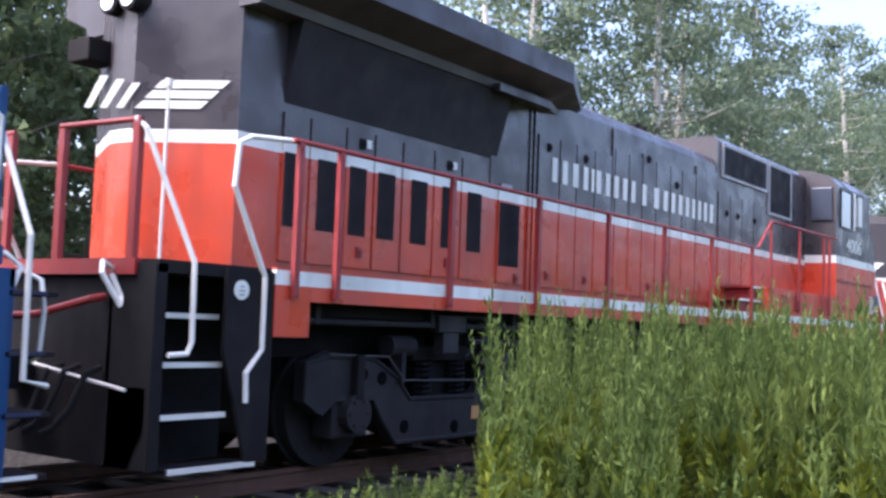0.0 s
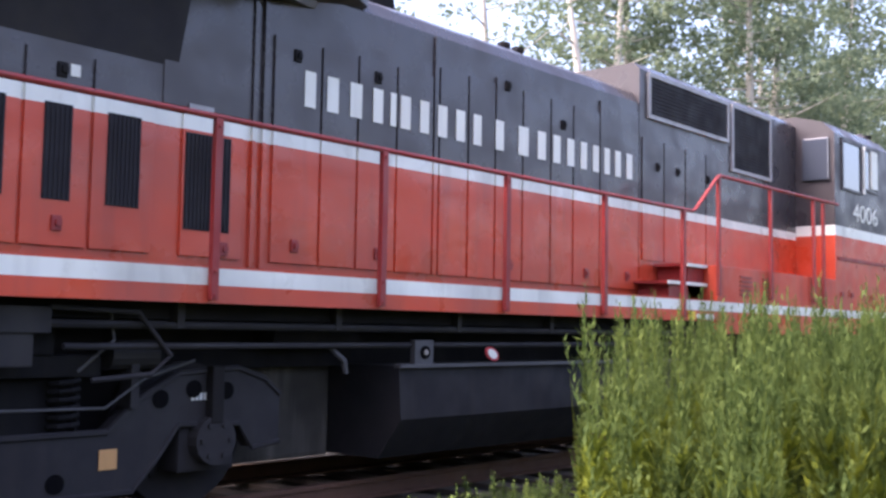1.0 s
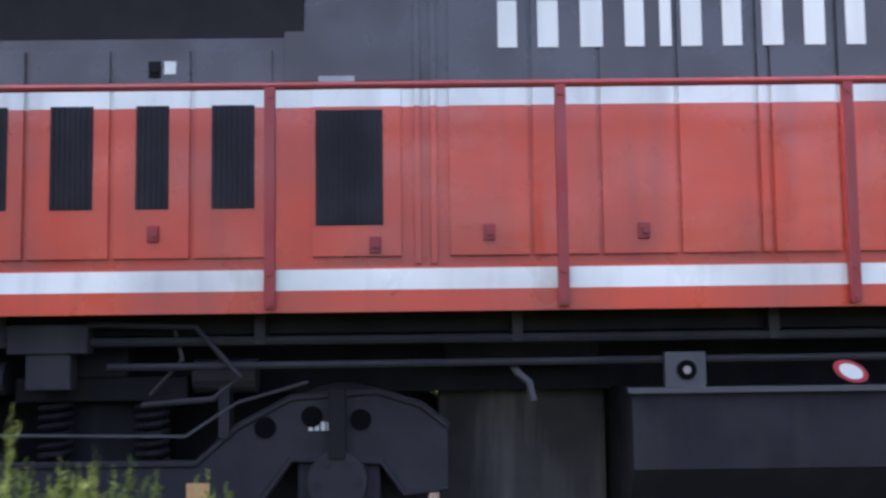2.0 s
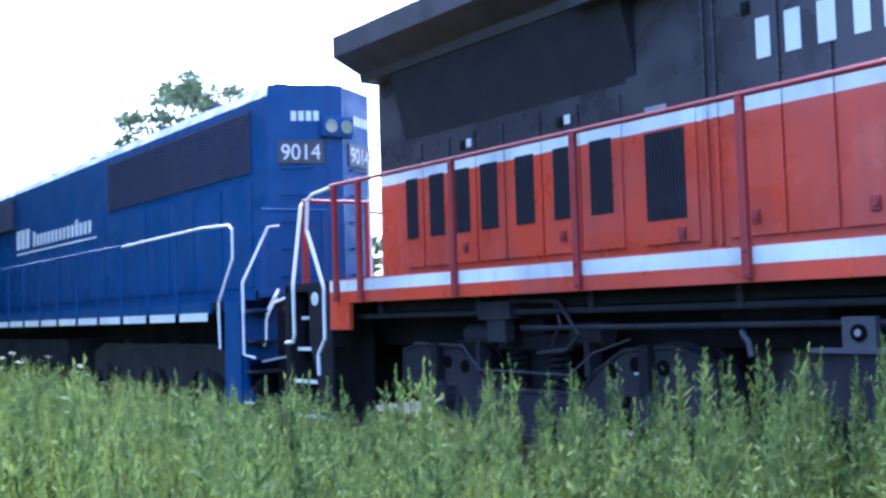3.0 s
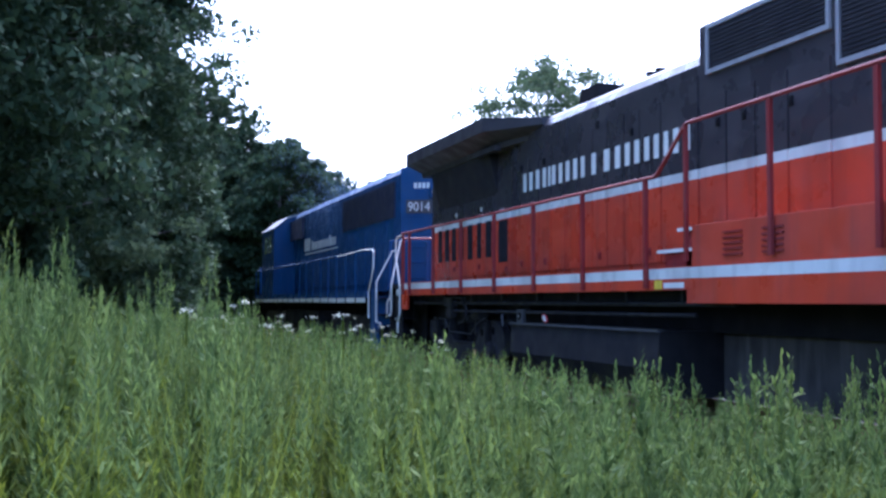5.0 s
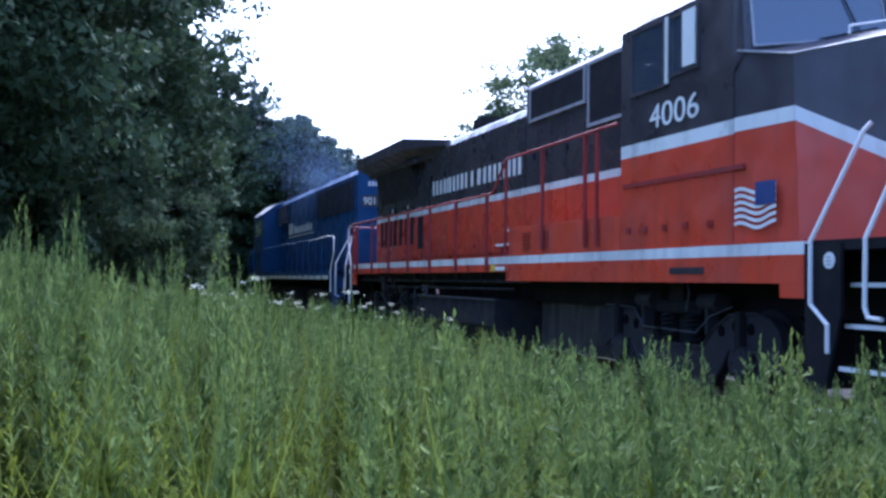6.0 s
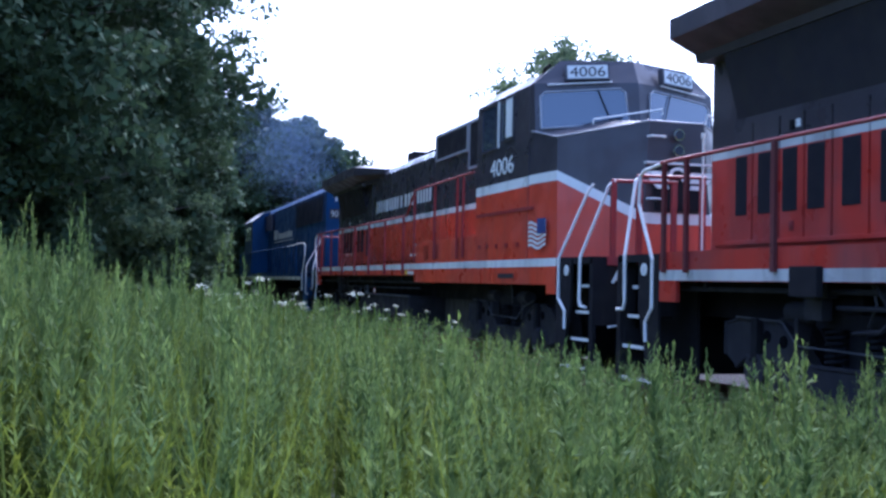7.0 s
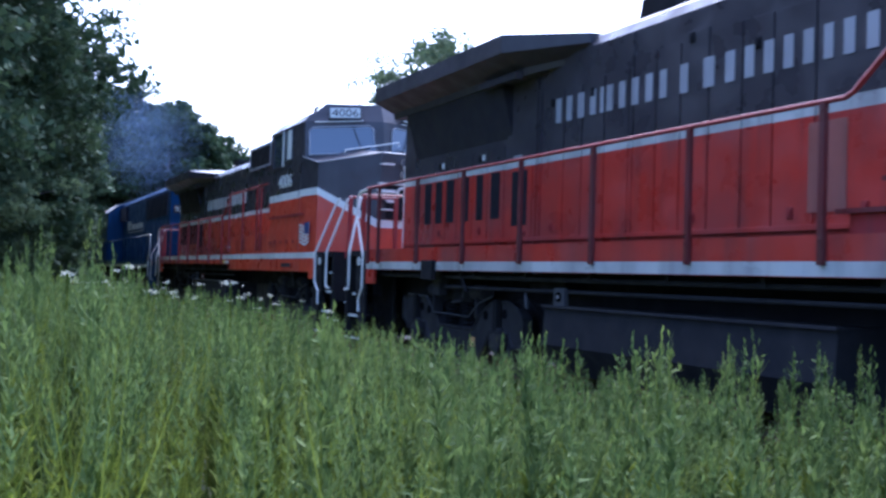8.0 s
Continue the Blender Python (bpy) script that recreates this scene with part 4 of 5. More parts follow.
def blue_locomotive():
    """Six-axle blue unit; its zero is the end plate of the long hood, the cab lies towards -x."""
    root = tagged(new("locomotive"), "blue six-axle diesel locomotive with white grab rails, coupled long hood first", "locomotive", "coupled locomotives")
    HW = 0.80
    bm = bmesh.new()
    prism(bm, [(-HW, 1.55), (-HW, 4.30), (-0.66, 4.48), (0.66, 4.48), (HW, 4.30), (HW, 1.55)], "x", -14.9, -0.652)
    prism(bm, [(-0.65, -HW), (-0.27, -0.14), (-0.22, -0.10), (-0.22, 0.10), (-0.27, 0.14), (-0.65, HW)], "z", 1.55, 4.44)
    hood = part("hood", bm, M_BLUE, root, "long blue hood")
    for k in range(14):
        a = -1.15 - k * 0.98
        bm = bmesh.new()
        box(bm, a - 0.94, a, -HW - 0.012, -HW + 0.01, 1.75, 3.18, 0.004)
        part("hood_door", bm, M_BLUE, hood)
    for s in (-1, 1):
        bm = bmesh.new()
        box(bm, -6.9, -1.15, s * 0.81 - 0.012, s * 0.81 + 0.012, 3.32, 4.18)
        for k in range(15):
            box(bm, -6.85, -1.2, s * 0.82 - 0.012, s * 0.82 + 0.012, 3.37 + k * 0.054, 3.385 + k * 0.054)
        part("radiator_grille", bm, M_BLUED, root, "dark radiator intake grille")
        bm = bmesh.new()
        box(bm, -15.6, -13.0, s * 0.86 - 0.05, s * 0.86 + 0.05, 3.5, 4.2, 0.01)
        part("dynamic_brake_grille", bm, M_BLUED, root, "dark brake intake")
        u, o = Vector((0.38, 0.66 * -s, 0)).normalized(), Vector((-0.65, s * HW, 3.37))
        if s > 0:
            o, u = o + u * 0.76, -u
        w = u.cross(Vector((0, 0, 1)))
        nb = part("number_board", plate(bmesh.new(), o, u, (0, 0, 1), 0.13, 0.74, 0.0, 0.31, 0.02), M_BLACK, root, "dark number board")
        numerals("board_number", "9014", o + u * 0.175 + w * 0.016 + Vector((0, 0, 0.05)), u, (0, 0, 1), 0.21, 0.52, M_WHITE, nb)
        for k in range(4):
            part("marking_bar", plate(bmesh.new(), o, u, (0, 0, 1), 0.31 + k * 0.10, 0.38 + k * 0.10, 0.58, 0.71, 0.008), M_WHITE, root)
        for k in range(5):
            bm = bmesh.new()
            zz = Vector((0, 0, -1.5 + k * 0.36))
            tube(bm, [o + u * 0.16 + zz, o + u * 0.16 + w * 0.06 + zz, o + u * 0.56 + w * 0.06 + zz, o + u * 0.56 + zz], 0.012, 6)
            part("ladder_rung", bm, M_BLUE, root)
    bm = bmesh.new()
    box(bm, -0.27, -0.15, -0.24, 0.24, 3.72, 4.00, 0.03)
    hb = part("headlight_box", bm, M_BLUE, root)
    for yy in (-0.12, 0.12):
        bm = bmesh.new()
        disc(bm, (-0.145, yy, 3.86), "x", 0.09, 0.03, 16)
        part("headlight", bm, M_CHROME, hb, "round chrome headlight")
    # side marking: plain bars in two sizes with a thin sweep beneath
    bm = bmesh.new()
    for k in range(3):
        plate(bm, (-12.9 + k * 0.36, -HW - 0.014, 3.02), (1, 0, 0), (0, 0, 1), 0, 0.28, 0, 0.42)
    for k in range(15):
        plate(bm, (-11.6 + k * 0.26, -HW - 0.014, 3.02), (1, 0, 0), (0, 0, 1), 0, 0.16, 0, 0.24 + 0.08 * (k in (0, 11)))
    plate(bm, (-12.9, -HW - 0.014, 2.90), (1, 0, 0), (0, 0, 1), 0, 5.4, 0, 0.035)
    part("side_marking", bm, M_WHITE, root, "white marking reduced to plain bars over a thin line")
    # deck and sills
    bm = bmesh.new()
    box(bm, -20.5, 0, -1.5, 1.5, 1.44, 1.55)
    part("deck", bm, M_SOOT, root, "steel walkway deck")
    part("centre_sill", box(bmesh.new(), -20.3, -0.1, -0.6, 0.6, 1.0, 1.438), M_SOOT, root)
    for s in (-1, 1):
        ya, yb = sorted((s * 1.50, s * 1.545))
        bm = bmesh.new()
        box(bm, -19.5, -0.95, ya, yb, 1.40, 1.56)
        part("side_sill", bm, M_BLUE, root)
        for k in range(17):
            x = -1.0 - k * 1.09
            bm = bmesh.new()
            box(bm, x - 0.92, x, s * 1.55 - 0.004, s * 1.55 + 0.004, 1.30, 1.41)
            part("sill_stripe", bm, M_WHITE, root)
            bm = bmesh.new()
            tube(bm, [(x - 1.0, s * 1.55, 1.4), (x - 1.0, s * 1.56, 2.5)], 0.018, 6)
            part("stanchion", bm, M_BLUE, root)
        bm = bmesh.new()
        tube(bm, [(-19.0, s * 1.56, 2.5), (-4.2, s * 1.56, 2.5)], 0.02, 6)
        part("handrail", bm, M_BLUE, root)
        bm = bmesh.new()
        tube(bm, [(-4.1, s * 1.56, 2.49), (-1.1, s * 1.56, 2.53), (-0.3, s * 1.56, 2.50), (-0.20, s * 1.56, 2.44), (-0.20, s * 1.56, 2.07), (-0.63, s * 1.56, 1.53), (-0.60, s * 1.56, 0.94)], 0.018, 8)
        part("handrail", bm, M_RAILW, root, "white bent handrail")
        bm = bmesh.new()
        tube(bm, [(0.02, s * 1.02, 2.48), (0.03, s * 1.18, 2.46), (0.05, s * 1.55, 1.76), (0.06, s * 1.55, 0.88), (0.26, s * 1.5, 0.84)], 0.018, 8)
        part("grab_rail", bm, M_RAILW, root, "white bent grab rail")
        bm = bmesh.new()
        box(bm, -0.50, -0.06, s * 1.52 - 0.02, s * 1.52 + 0.02, 0.25, 1.55)
        box(bm, -0.04, 0.0, min(s * 1.05, s * 1.5), max(s * 1.05, s * 1.5), 0.25, 1.55)
        w = part("step_well", bm, M_BLUE, root, "blue step well")
        bm = bmesh.new()
        tube(bm, [(0.30, s * 1.1, 1.56), (0.32, s * 1.28, 1.50), (0.30, s * 1.36, 1.30), (0.28, s * 1.36, 1.02), (0.22, s * 1.36, 0.98)], 0.016, 8)
        part("grab_rail", bm, M_RAILW, root, "white bent grab rail")
        for k, z in enumerate((0.30, 0.68, 1.05, 1.42)):
            bm = bmesh.new()
            box(bm, -0.04, 0.30, min(s * 1.1, s * 1.5), max(s * 1.1, s * 1.5), z - 0.03, z)
            part("step", bm, M_SOOT, w)
            bm = bmesh.new()
            box(bm, -0.02, 0.22, s * 1.505 - 0.01, s * 1.505 + 0.01, z - 0.022, z + 0.002)
            part("step_edge", bm, M_RAILW if k == 0 else M_BLUED, w, "worn white step edge" if k == 0 else "")
    bm = bmesh.new()
    prism(bm, [(-1.38, 1.05), (-1.4, 0.6), (-1.1, 0.26), (1.1, 0.26), (1.4, 0.6), (1.38, 1.05)], "x", -13.2, -7.4)
    part("fuel_tank", bm, M_SOOT, root, "dark fuel tank")
    truck_c(root, -3.9)
    truck_c(root, -16.6)
    # cab and short hood
    bm = bmesh.new()
    prism(bm, [(-1.5, 1.55), (-1.5, 3.98), (-1.0, 4.34), (-0.4, 4.5), (0.4, 4.5), (1.0, 4.34), (1.5, 3.98), (1.5, 1.55)], "x", -18.2, -15.3)
    cab = part("cab", bm, M_BLUE, root, "blue crew cab with a pale roof edge")
    # white roof painted grey, the tree shade put into its colour
    bm = bmesh.new()
    prism(bm, [(-1.52, 3.96), (-1.0, 4.345), (-0.4, 4.51), (0.4, 4.51), (1.0, 4.345), (1.52, 3.96), (1.0, 4.40), (0.4, 4.56), (-0.4, 4.56), (-1.0, 4.40)], "x", -18.4, -15.2)
    part("cab_roof", bm, M_GREY, root, "white cab roof toned grey for shade")
    for s in (-1, 1):
        for a in (-17.6, -16.6):
            bm = bmesh.new()
            box(bm, a, a + 0.75, s * 1.5 - 0.01, s * 1.5 + 0.01, 3.1, 3.75)
            part("side_window", bm, M_GLASS, cab, "cab side window")
    bm = bmesh.new()
    prism(bm, [(-0.9, 1.55), (-0.9, 3.0), (-0.6, 3.2), (0.6, 3.2), (0.9, 3.0), (0.9, 1.55)], "x", -19.6, -18.2)
    part("short_hood", bm, M_BLUE, root)
    for x in (-3.0, -5.0, -8.6, -11.2):
        bm = bmesh.new()
        disc(bm, (x, 0, 4.5), "z", 0.55, 0.16, 20)
        part("roof_fan", bm, M_BLUED, root)
    bm = bmesh.new()
    box(bm, -7.9, -7.3, -0.3, 0.3, 4.46, 4.68, 0.02)
    part("exhaust_stack", bm, M_SOOT, root)
    end_gear(root, 0.0, 1, M_BLUE)
    end_gear(root, -20.5, -1, M_BLUE)
    return root


AHEAD = 21.46
lead = blue_locomotive()
middle = pw_locomotive("locomotive", "orange red and black diesel locomotive with white stripes and wide nose", "coupled locomotives", "clean")
rear = pw_locomotive("locomotive", "faded red and black diesel locomotive with one low white stripe", "coupled locomotives", "worn")
CARS = [(lead, -7.25), (middle, 0.0), (rear, AHEAD)]

# ---------------------------------------------------------------- ground and track
def swell(x, y):
    """Ground height: a level bed at the track, rising banks away from it."""
    bank = 0.5 * max(0.0, min(1.0, (-y - 9) / 12)) + 0.6 * max(0.0, min(1.0, (y - 6) / 14)) + 0.5 * max(0.0, min(1.0, (-x - 16) / 20)) * max(0.0, min(1.0, (-y - 4) / 5))
    return -0.34 + bank + 0.06 * noise.noise((x * 0.25, y * 0.25, 0))


def ground():
    ks = [(-1500, -700, -300, -160, -100), np.arange(-80, 80.1, 2.0), (100, 160, 300, 700, 1500)]
    xs = np.concatenate([np.array(k, float) for k in ks])
    bm = bmesh.new()
    rows = [[bm.verts.new((x, y, swell(x, y))) for y in xs] for x in xs]
    for a, b in zip(rows, rows[1:]):
        for i in range(len(xs) - 1):
            bm.faces.new((a[i], b[i], b[i + 1], a[i + 1]))
    tagged(part("ground", bm, M_SOIL, None, "grassy soil with litter", smooth=True), kind="structure")
    # far shoulder added as dark stone, standing in for shade under the train
    bm = bmesh.new()
    prism(bm, [(-2.7, -0.42), (-1.75, -0.20), (1.75, -0.20), (2.7, -0.26), (4.4, -0.26), (4.7, -0.52)], "x", -97, 160)
    tagged(part("ballast", bm, M_BALLAST, None, "grey crushed stone ballast"), kind="structure")
    bm = bmesh.new()
    for k in range(-110, 110):
        box(bm, k * 0.55 - 0.11, k * 0.55 + 0.11, -1.3, 1.3, -0.30, -0.165)
    tagged(part("sleepers", bm, M_TIE, None, "dark timber sleepers half sunk in ballast"), kind="stuff")
    for s in (-1, 1):
        bm = bmesh.new()
        prism(bm, [(s * 0.72 + u, z) for u, z in ((-0.07, -0.165), (0.07, -0.165), (0.07, -0.15), (0.012, -0.13), (0.012, -0.045), (0.036, -0.035), (0.036, -0.002), (-0.036, -0.002), (-0.036, -0.035), (-0.012, -0.045), (-0.012, -0.13), (-0.07, -0.15))], "x", -97, 160)
        tagged(part("rail", bm, M_RUST, None, "worn steel rail"), kind="structure")


ground()


def soup(name, quads, material, parent=None):
    """One mesh from an array of loose quads (n, 4, 3) or triangles (n, 3, 3)."""
    quads = np.asarray(quads, np.float32)
    k, e = quads.shape[:2]
    me = bpy.data.meshes.new(name)
    me.vertices.add(k * e)
    me.vertices.foreach_set("co", quads.ravel())
    me.loops.add(k * e)
    me.loops.foreach_set("vertex_index", np.arange(k * e, dtype=np.int32))
    me.polygons.add(k)
    me.polygons.foreach_set("loop_start", np.arange(0, k * e, e, dtype=np.int32))
    me.update(calc_edges=True)
    me.validate()
    me.materials.append(material)
    ob = new(name, me)
    ob.parent = parent
    return ob


def leaves(rng, centres, size, flat=0.5, pointed=False):
    """Diamond leaves about the centres, turned at random; pointed: three-cornered ones."""
    k = len(centres)
    u = rng.normal(size=(k, 3))
    u /= np.linalg.norm(u, axis=1)[:, None]
    w = rng.normal(size=(k, 3))
    w -= (w * u).sum(1)[:, None] * u
    w /= np.linalg.norm(w, axis=1)[:, None]
    s = size * rng.uniform(0.6, 1.3, (k, 1))
    if pointed:
        return np.stack([centres - u * s, centres + u * s * 0.6 + w * s * flat * 1.3, centres + u * s * 0.6 - w * s * flat * 1.3], 1)
    return np.stack([centres - u * s, centres + w * s * flat, centres + u * s, centres - w * s * flat], 1)


def tree(name, label, x, y, h, r, seed, foliage, bark, base=0.25, clumps=60, per=110, leaf=0.11, spread=0.9, narrow=1.0):
    """Tapered trunk with limbs; leaves hang in uneven clumps round the limb ends."""
    rng = np.random.default_rng(seed)
    root = tagged(new(name), label, "tree", "trees beside the track")
    z0 = swell(x, y) - 0.1
    root.location = (x, y, z0)
    bm = bmesh.new()
    lean = rng.normal(0, 0.04, 2)
    spine = [(lean[0] * h * t * t + 0.12 * math.sin(5 * t + seed), lean[1] * h * t * t + 0.12 * math.cos(4 * t + seed), h * 0.92 * t) for t in np.linspace(0, 1, 9)]
    tube(bm, spine, 0.018 * h, 9, 0.03)
    cs = []
    for k in range(clumps):
        t = base + (1 - base) * (k + rng.random()) / clumps
        a = rng.uniform(0, 6.283)
        f = math.sin(math.pi * min(1.0, 0.12 + 0.86 * (t - base) / (1 - base))) ** 0.7
        reach = r * f * rng.uniform(0.35, 1.05) * narrow
        i = min(7, int(t * 8))
        p0 = Vector(spine[i]).lerp(Vector(spine[i + 1]), t * 8 - i)
        p1 = p0 + Vector((math.cos(a) * reach, math.sin(a) * reach, reach * rng.uniform(0.05, 0.5)))
        if k % 2 == 0:
            mid = p0.lerp(p1, 0.5) + Vector((0, 0, -0.06 * reach))
            tube(bm, [p0, mid, p1], 0.006 * h * (1.1 - t), 5, 0.008)
        cs.append((p1, (0.5 + 0.5 * f) * spread * r * 0.30))
    part("trunk", bm, bark, root, "", smooth=True)
    pts = []
    for p, s in cs:
        # each clump is made of a few flattened sprays of its own
        for _ in range(4):
            k = int(per * rng.uniform(0.5, 1.4) / 4)
            q = rng.normal(size=(k, 3))
            q *= (rng.random((k, 1)) ** 0.45) / np.linalg.norm(q, axis=1)[:, None]
            hub = rng.normal(0, 0.55, 3) * s * np.array([1.1, 1.1, 0.8])
            pts.append(np.array(p) + hub + q * s * np.array([0.72, 0.72, 0.42]))
    pts = np.concatenate(pts)
    tagged(soup("crown", leaves(rng, pts, leaf, 0.5, True), foliage, root), kind="stuff")
    return root


OAKS, ASPENS = "dark broadleaf tree in full leaf beside the track", "pale slender aspen with a leafy crown"
# near side, ahead of the train: a dark wall of trees
for i, (x, y, h, r) in enumerate(((-41, -11.0, 17, 5.0), (-48, -8.6, 16, 4.6), (-37, -15, 18, 5.5), (-55, -11, 17, 5), (-64, -8.0, 15, 4.6), (-74, -7.5, 15, 4.6), (-33, -21, 17, 5.5), (-86, -8, 16, 5))):
    tree("tree", OAKS, x, y, h, r, 10 + i, M_OAK, M_BARK, 0.05, 210, 330, 0.15)
for i, (x, y, h, r) in enumerate(((-101, -6, 18, 6), (-106, 3, 18, 6.5), (-102, 9.5, 13.5, 5), (-92, 15, 8.5, 4), (-112, -16, 18, 6), (-84, 21, 6.5, 3.5), (-112, -3, 20, 7), (-118, 7, 15, 6), (-97, 6.2, 15.5, 4.2), (-104, 6.5, 16.5, 4.6))):
    tree("tree", OAKS, x, y, h, r, 30 + i, M_OAK, M_BARK, 0.05, 120, 220, 0.24)
# four closer trees added to shade the blue locomotive from the near side
for i, (x, y, h, r) in enumerate(((-54.5, -6.4, 13, 3.1), (-61, -6.0, 14, 3.3), (-68, -5.8, 14, 3.4), (-79, -5.6, 13, 3.2))):
    tree("tree", OAKS, x, y, h, r, 120 + i, M_OAK, M_BARK, 0.03, 150, 200, 0.18)
# understorey
for i, (x, y, h, r) in enumerate(((-40, -12.5, 5, 3.2), (-45, -8.8, 6.6, 3.2), (-52, -7.6, 5, 3.0), (-59, -6.4, 5, 3.0), (-67, -5.6, 5, 3.0), (-76, -5.4, 5.5, 3.2), (-86, -5.4, 6, 3.4), (-96, -5, 7, 4), (-101, 1.5, 7, 4), (-99, 6.5, 7, 4), (-95, 12, 6, 3.6))):
    tree("shrub", "dense green shrub at the foot of the trees", x, y, h, r, 100 + i, M_OAK if i in (3, 5, 7, 9) else M_SHRUB, M_BARK, 0.02, 70, 200, 0.14)
# far side
tree("tree", "thin pale-leaved tree standing clear against the sky", -50, 9.8, 11.7, 3.7, 50, M_SHRUB, M_BARK, 0.3, 80, 240, 0.10, 0.9)
tree("tree", "thin pale-leaved tree standing clear against the sky", -51, 7.4, 9.2, 2.1, 51, M_SHRUB, M_BARK, 0.3, 50, 170, 0.10, 0.9)
for i, (x, y, h, r) in enumerate(((27, 10, 19.5, 3.8), (32, 11.5, 20.5, 4.0), (38, 11, 18.5, 4.0), (45, 12, 15.5, 3.8), (41, 16, 22, 4.4), (53, 12, 17, 4.2), (21.5, 12.8, 19, 3.6), (25.5, 14.5, 20, 4.0), (64, 10, 19, 4.8), (56, 18, 20, 4.8), (78, 9, 20, 5), (48, 8.5, 20, 4.2), (70, 15, 21, 5), (60, 8.5, 20.5, 4.6))):
    tree("tree", ASPENS, x, y, h, r, 60 + i, M_ASPEN, M_BIRCH, 0.15, 90, 135, 0.13, 1.0)
for i, (x, y, h, r) in enumerate(((11, 10.0, 14, 2.4), (14.6, 9.2, 15, 2.6), (8, 14, 13, 2.4))):
    tree("tree", "bare-limbed birch with few leaves", x, y, h, r, 75 + i, M_ASPEN, M_BIRCH, 0.45, 34, 26, 0.10, 0.9)
for i, (x, y, h, r) in enumerate(((-3, 9, 9, 3.0), (1.5, 10, 10, 3.0), (-7, 12, 10, 3.2), (3.5, 15, 12, 3.6))):
    tree("tree", "leafy young tree on the far side of the track", x, y, h, r, 80 + i, M_SHRUB, M_BARK, 0.05, 90, 200, 0.11)

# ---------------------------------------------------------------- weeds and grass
CAMERA_SPOT = Vector((-10.92, -7.34, 0))
# slope of the growth tops by bearing, fitted to the camera's view
VIEW_RISE = [(-180, 0.05), (-85, 0.02), (-62, 0.015), (-57, 0.0), (-56, -0.125), (-51, -0.13), (-47, -0.15), (-41, -0.165), (-35, -0.19), (2, -0.19), (24, -0.05), (36, -0.055), (56, -0.07), (63, -0.07), (71, -0.038),
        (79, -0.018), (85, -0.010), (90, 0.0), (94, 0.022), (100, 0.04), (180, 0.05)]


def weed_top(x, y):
    """How high the growth stands: tops follow the camera's sight line at each bearing."""
    dx, dy = x - CAMERA_SPOT.x, y - CAMERA_SPOT.y
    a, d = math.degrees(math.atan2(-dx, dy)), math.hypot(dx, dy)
    e = np.interp(a, [q[0] for q in VIEW_RISE], [q[1] for q in VIEW_RISE])
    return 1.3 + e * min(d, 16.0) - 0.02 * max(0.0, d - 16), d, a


def spread(rng, count, x0, x1, y0, y1, dmin, gap):
    out = []
    while len(out) < count:
        x, y = rng.uniform(x0, x1), rng.uniform(y0, y1)
        d = math.hypot(x - CAMERA_SPOT.x, y - CAMERA_SPOT.y)
        if d < dmin or y > -gap:
            continue
        if rng.random() > min(1.0, (5.5 / d) ** 1.2):
            continue
        out.append((x, y))
    return out


def blade(p, d, side, ln, wd):
    """A three-cornered leaf from p along d."""
    q = p + d * ln * 0.42
    return [(p, q + side * wd, q - side * wd), (p + d * ln, q - side * wd, q + side * wd)]


